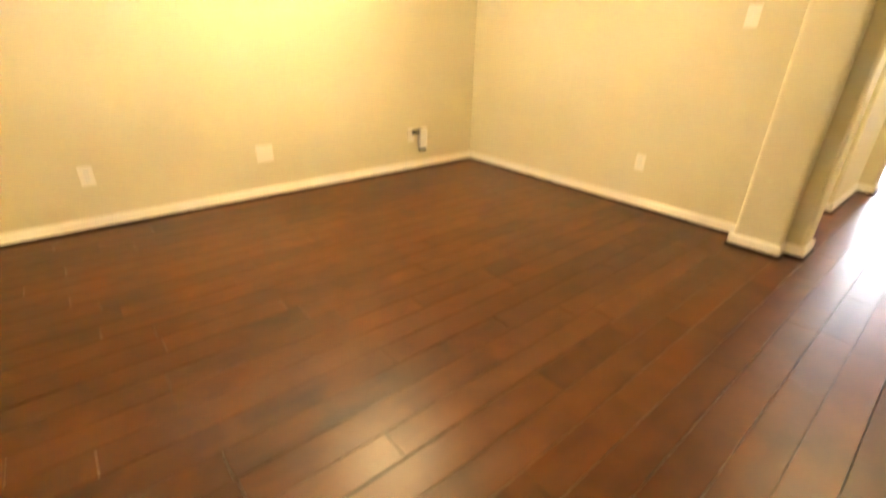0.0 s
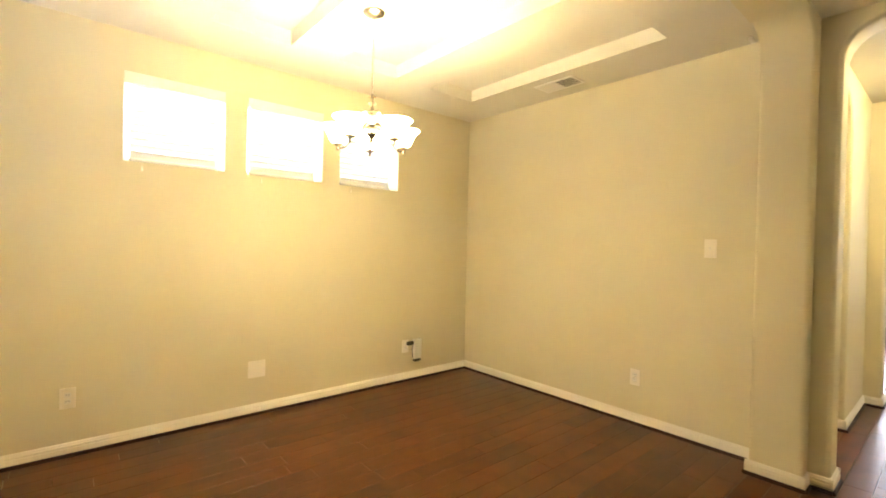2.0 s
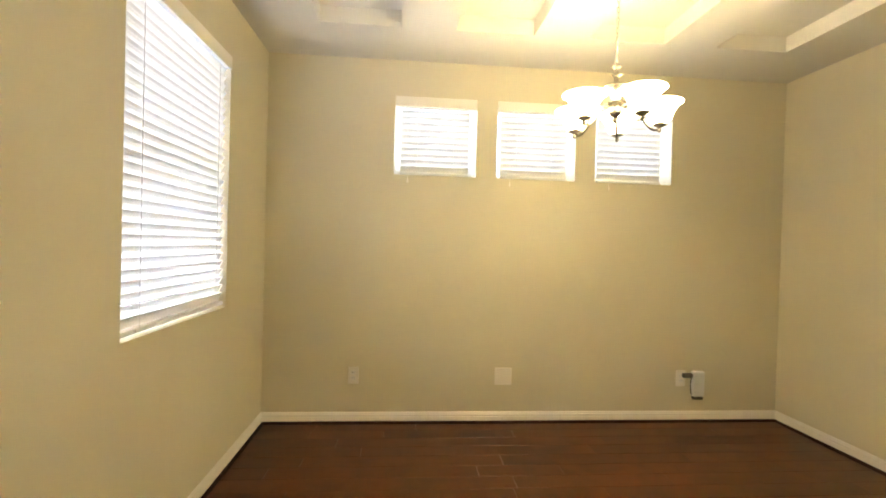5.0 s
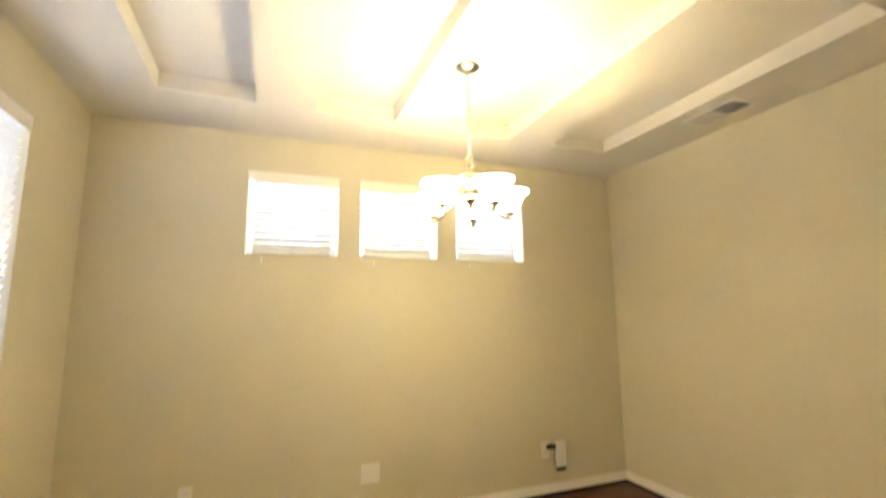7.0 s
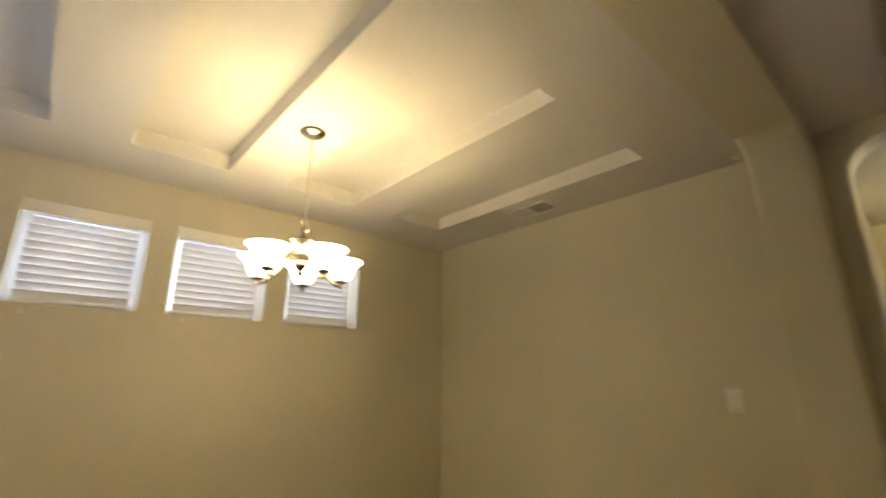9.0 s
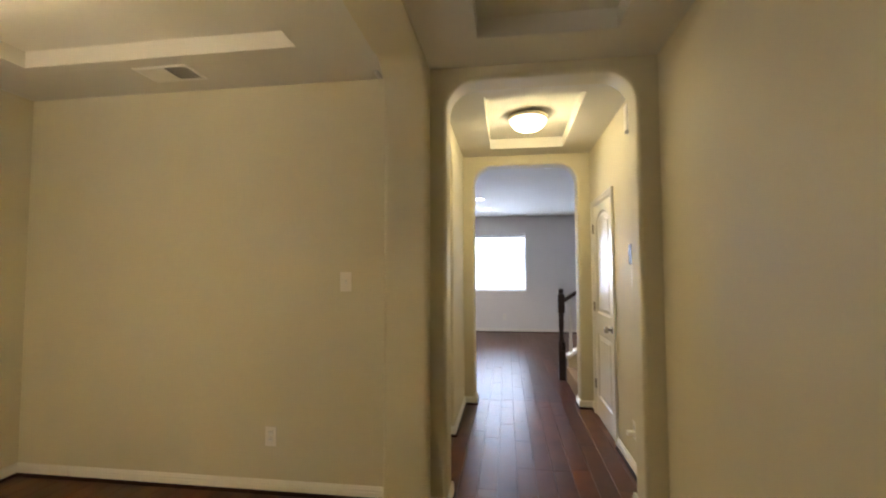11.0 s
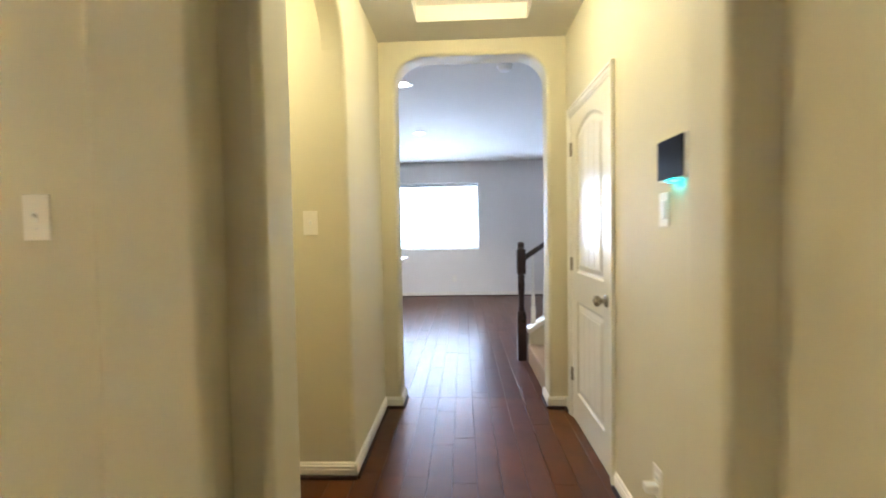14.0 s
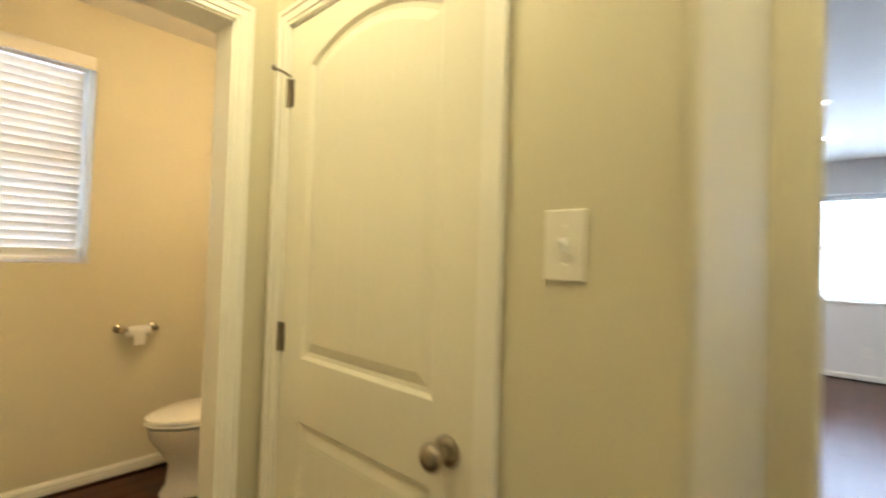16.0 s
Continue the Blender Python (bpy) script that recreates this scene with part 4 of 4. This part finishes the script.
# ---- kitchen peninsula beyond the arch ----
pn = thing("kitchen_peninsula", pose(4.95, -1.59, 0), "kitchen peninsula with cream cabinet sides", "kitchen counter")
part("body", box((-0.35, -0.75, 0.0), (0.6, 1.0, 0.885)), M_TRIM, pn)
part("toe_board", box((-0.362, -0.762, 0.0), (-0.35, 1.0, 0.09)), M_TRIM, pn)
ct = thing("countertop", pose(4.95, -1.59, 0.885), "pale polished stone countertop on the peninsula", "countertop")
part("slab", box((-0.62, -1.08, 0.0), (0.62, 1.02, 0.035), 0.006, 2), M_STONE, ct)

# ---- bathroom ----
def loft(rings):
    bm = bmesh.new()
    vs = [[bm.verts.new(p) for p in r] for r in rings]
    n = len(vs[0])
    for a, b in zip(vs, vs[1:]):
        for i in range(n):
            bm.faces.new((a[i], a[(i + 1) % n], b[(i + 1) % n], b[i]))
    bm.faces.new(vs[0][::-1])
    bm.faces.new(vs[-1])
    return bm


def egg(cx, front, back, half, z, n=32):
    """An egg-shaped outline: its nose at -X by front, its heel at +X by back."""
    out = []
    for i in range(n):
        g = 2 * math.pi * i / n
        c, s = math.cos(g), math.sin(g)
        out.append((cx + (back if c > 0 else front) * c, half * s * (1 - 0.10 * max(0, -c)), z))
    return out


wc = thing("toilet", pose(1.41, -0.42, 0), "white ceramic toilet with a closed lid", "toilet")
part("bowl", loft([egg(0.06, 0.26, 0.24, 0.112, 0.0), egg(0.06, 0.265, 0.24, 0.116, 0.025), egg(0.06, 0.235, 0.22, 0.098, 0.07), egg(0.05, 0.215, 0.22, 0.098, 0.17), egg(0.02, 0.235, 0.22, 0.135, 0.26), egg(0.0, 0.262, 0.20, 0.176, 0.33), egg(0.0, 0.274, 0.20, 0.186, 0.385)]), M_CERAMIC, wc, "", True)
part("trapway", loft([egg(0.20, 0.14, 0.10, 0.125, 0.0), egg(0.20, 0.15, 0.10, 0.130, 0.05), egg(0.21, 0.12, 0.10, 0.118, 0.14), egg(0.22, 0.09, 0.09, 0.105, 0.25), egg(0.23, 0.08, 0.09, 0.125, 0.37)]), M_CERAMIC, wc, "", True)
part("seat", loft([egg(0.0, 0.262, 0.16, 0.172, 0.387), egg(0.0, 0.280, 0.17, 0.190, 0.394), egg(0.0, 0.286, 0.17, 0.194, 0.403), egg(0.0, 0.274, 0.17, 0.184, 0.411)]), M_CERAMIC, wc, "white plastic seat", True)
part("lid", loft([egg(0.0, 0.258, 0.155, 0.168, 0.415), egg(0.0, 0.284, 0.17, 0.192, 0.424), egg(0.0, 0.282, 0.17, 0.190, 0.434), egg(0.0, 0.250, 0.15, 0.165, 0.444)]), M_CERAMIC, wc, "closed white lid", True)
for y in (-0.075, 0.075):
    part("seat_hinge", box((0.145, y - 0.022, 0.386), (0.186, y + 0.022, 0.432), 0.006, 2), M_WHITE, wc, "white plastic seat hinge")
part("tank", box((0.205, -0.22, 0.36), (0.405, 0.22, 0.72), 0.025, 4), M_CERAMIC, wc, "", True)
part("tank_lid", box((0.190, -0.235, 0.722), (0.415, 0.235, 0.755), 0.012, 3), M_CERAMIC, wc, "", True)
part("flush_lever", tube([(0.203, -0.15, 0.66), (0.190, -0.15, 0.66), (0.187, -0.12, 0.655), (0.187, -0.08, 0.650)], 0.007, 8), M_NICKEL, wc, "nickel flush lever", True)
tp = thing("paper_holder", pose(1.170, 0, 0.850), "nickel toilet paper holder with a part-used roll", "paper holder")
for x in (-0.085, 0.085):
    part("post", lathe([(0, 0), (0.024, 0), (0.024, 0.006), (0.012, 0.012), (0.010, 0.060), (0.014, 0.064), (0.014, 0.078), (0, 0.080)], 20, pose(x, 0, 0, 90, 0, 0)), M_NICKEL, tp, "nickel post", True)
part("bar", tube([(-0.085, -0.068, 0), (0.085, -0.068, 0)], 0.008, 12), M_NICKEL, tp, "", True)
part("roll", lathe([(0.020, -0.055), (0.030, -0.055), (0.030, 0.055), (0.020, 0.055), (0.020, -0.055)], 28, pose(0, -0.068, -0.012, 0, 90, 0)), M_PAPER, tp, "part-used paper roll", True)
part("loose_sheet", box((-0.030, -0.105, -0.085), (0.028, -0.1035, -0.010)), M_PAPER, tp, "torn end of paper hanging down")

# ---- floor planks ----
PW = 0.127
PLANKS = {}


def plank_bm(bm, x0, x1, y0, y1):
    """One plank: its long edges eased, its ends cut square with a thin gap."""
    g, c, e = 0.0007, 0.0019, 0.0010
    lo = [bm.verts.new((x, y, -0.016)) for x, y in ((x0 + e, y0 + g), (x1 - e, y0 + g), (x1 - e, y1 - g), (x0 + e, y1 - g))]
    mid = [bm.verts.new((v.co.x, v.co.y, -0.0011)) for v in lo]
    hi = [bm.verts.new((x, y, 0.0)) for x, y in ((x0 + e, y0 + c), (x1 - e, y0 + c), (x1 - e, y1 - c), (x0 + e, y1 - c))]
    for a, b in ((lo, mid), (mid, hi)):
        for i in range(4):
            bm.faces.new((a[i], a[(i + 1) % 4], b[(i + 1) % 4], b[i]))
    bm.faces.new(hi)


fl = bpy.data.objects["floor"]
rows = random.Random(11)
ROOMS = [  # (x0, x1, y0, y1) of the floors that are walked past
    (-3.917, 0.0, -2.66, 0.0), (-3.917, 0.12, -4.24, -2.66), (0.12, 2.25, -4.24, -2.92), (0.12, 1.12, -2.92, -1.66), (0.12, 1.85, -1.66, 0.0)]
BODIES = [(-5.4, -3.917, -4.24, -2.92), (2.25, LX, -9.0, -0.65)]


def lay(rect, made):
    x0, x1, y0, y1 = rect
    for r in range(math.floor(y0 / PW), math.ceil(y1 / PW)):
        a, b = max(y0, r * PW), min(y1, (r + 1) * PW)
        if b - a < 0.004:
            continue
        x = x0 - rows.uniform(0.0, 0.8)
        while x < x1:
            ln = rows.choice((0.5, 0.7, 0.9, 1.2, 1.5, 1.8))
            s, e = max(x, x0), min(x + ln, x1)
            if e - s > 0.02:
                made(s, e, a, b)
            x += ln


def single(s, e, a, b):
    key = (round(e - s, 3), round(b - a, 3))
    if key not in PLANKS:
        bm = bmesh.new()
        plank_bm(bm, 0, key[0], 0, key[1])
        bmesh.ops.recalc_face_normals(bm, faces=bm.faces)
        me = bpy.data.meshes.new("plank")
        bm.to_mesh(me)
        bm.free()
        me.materials.append(M_FLOOR)
        PLANKS[key] = me
    ob = new("plank", PLANKS[key])
    ob.parent = fl
    ob.matrix_basis = pose(s, a, 0)


for rect in ROOMS:
    lay(rect, single)
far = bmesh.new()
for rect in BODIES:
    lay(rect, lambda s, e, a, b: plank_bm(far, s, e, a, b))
far_ob = tagged(part("floor_planks", far, M_FLOORFAR, fl), "reddish-brown planks of the far rooms, coloured darker for dimmer light", kind="stuff")
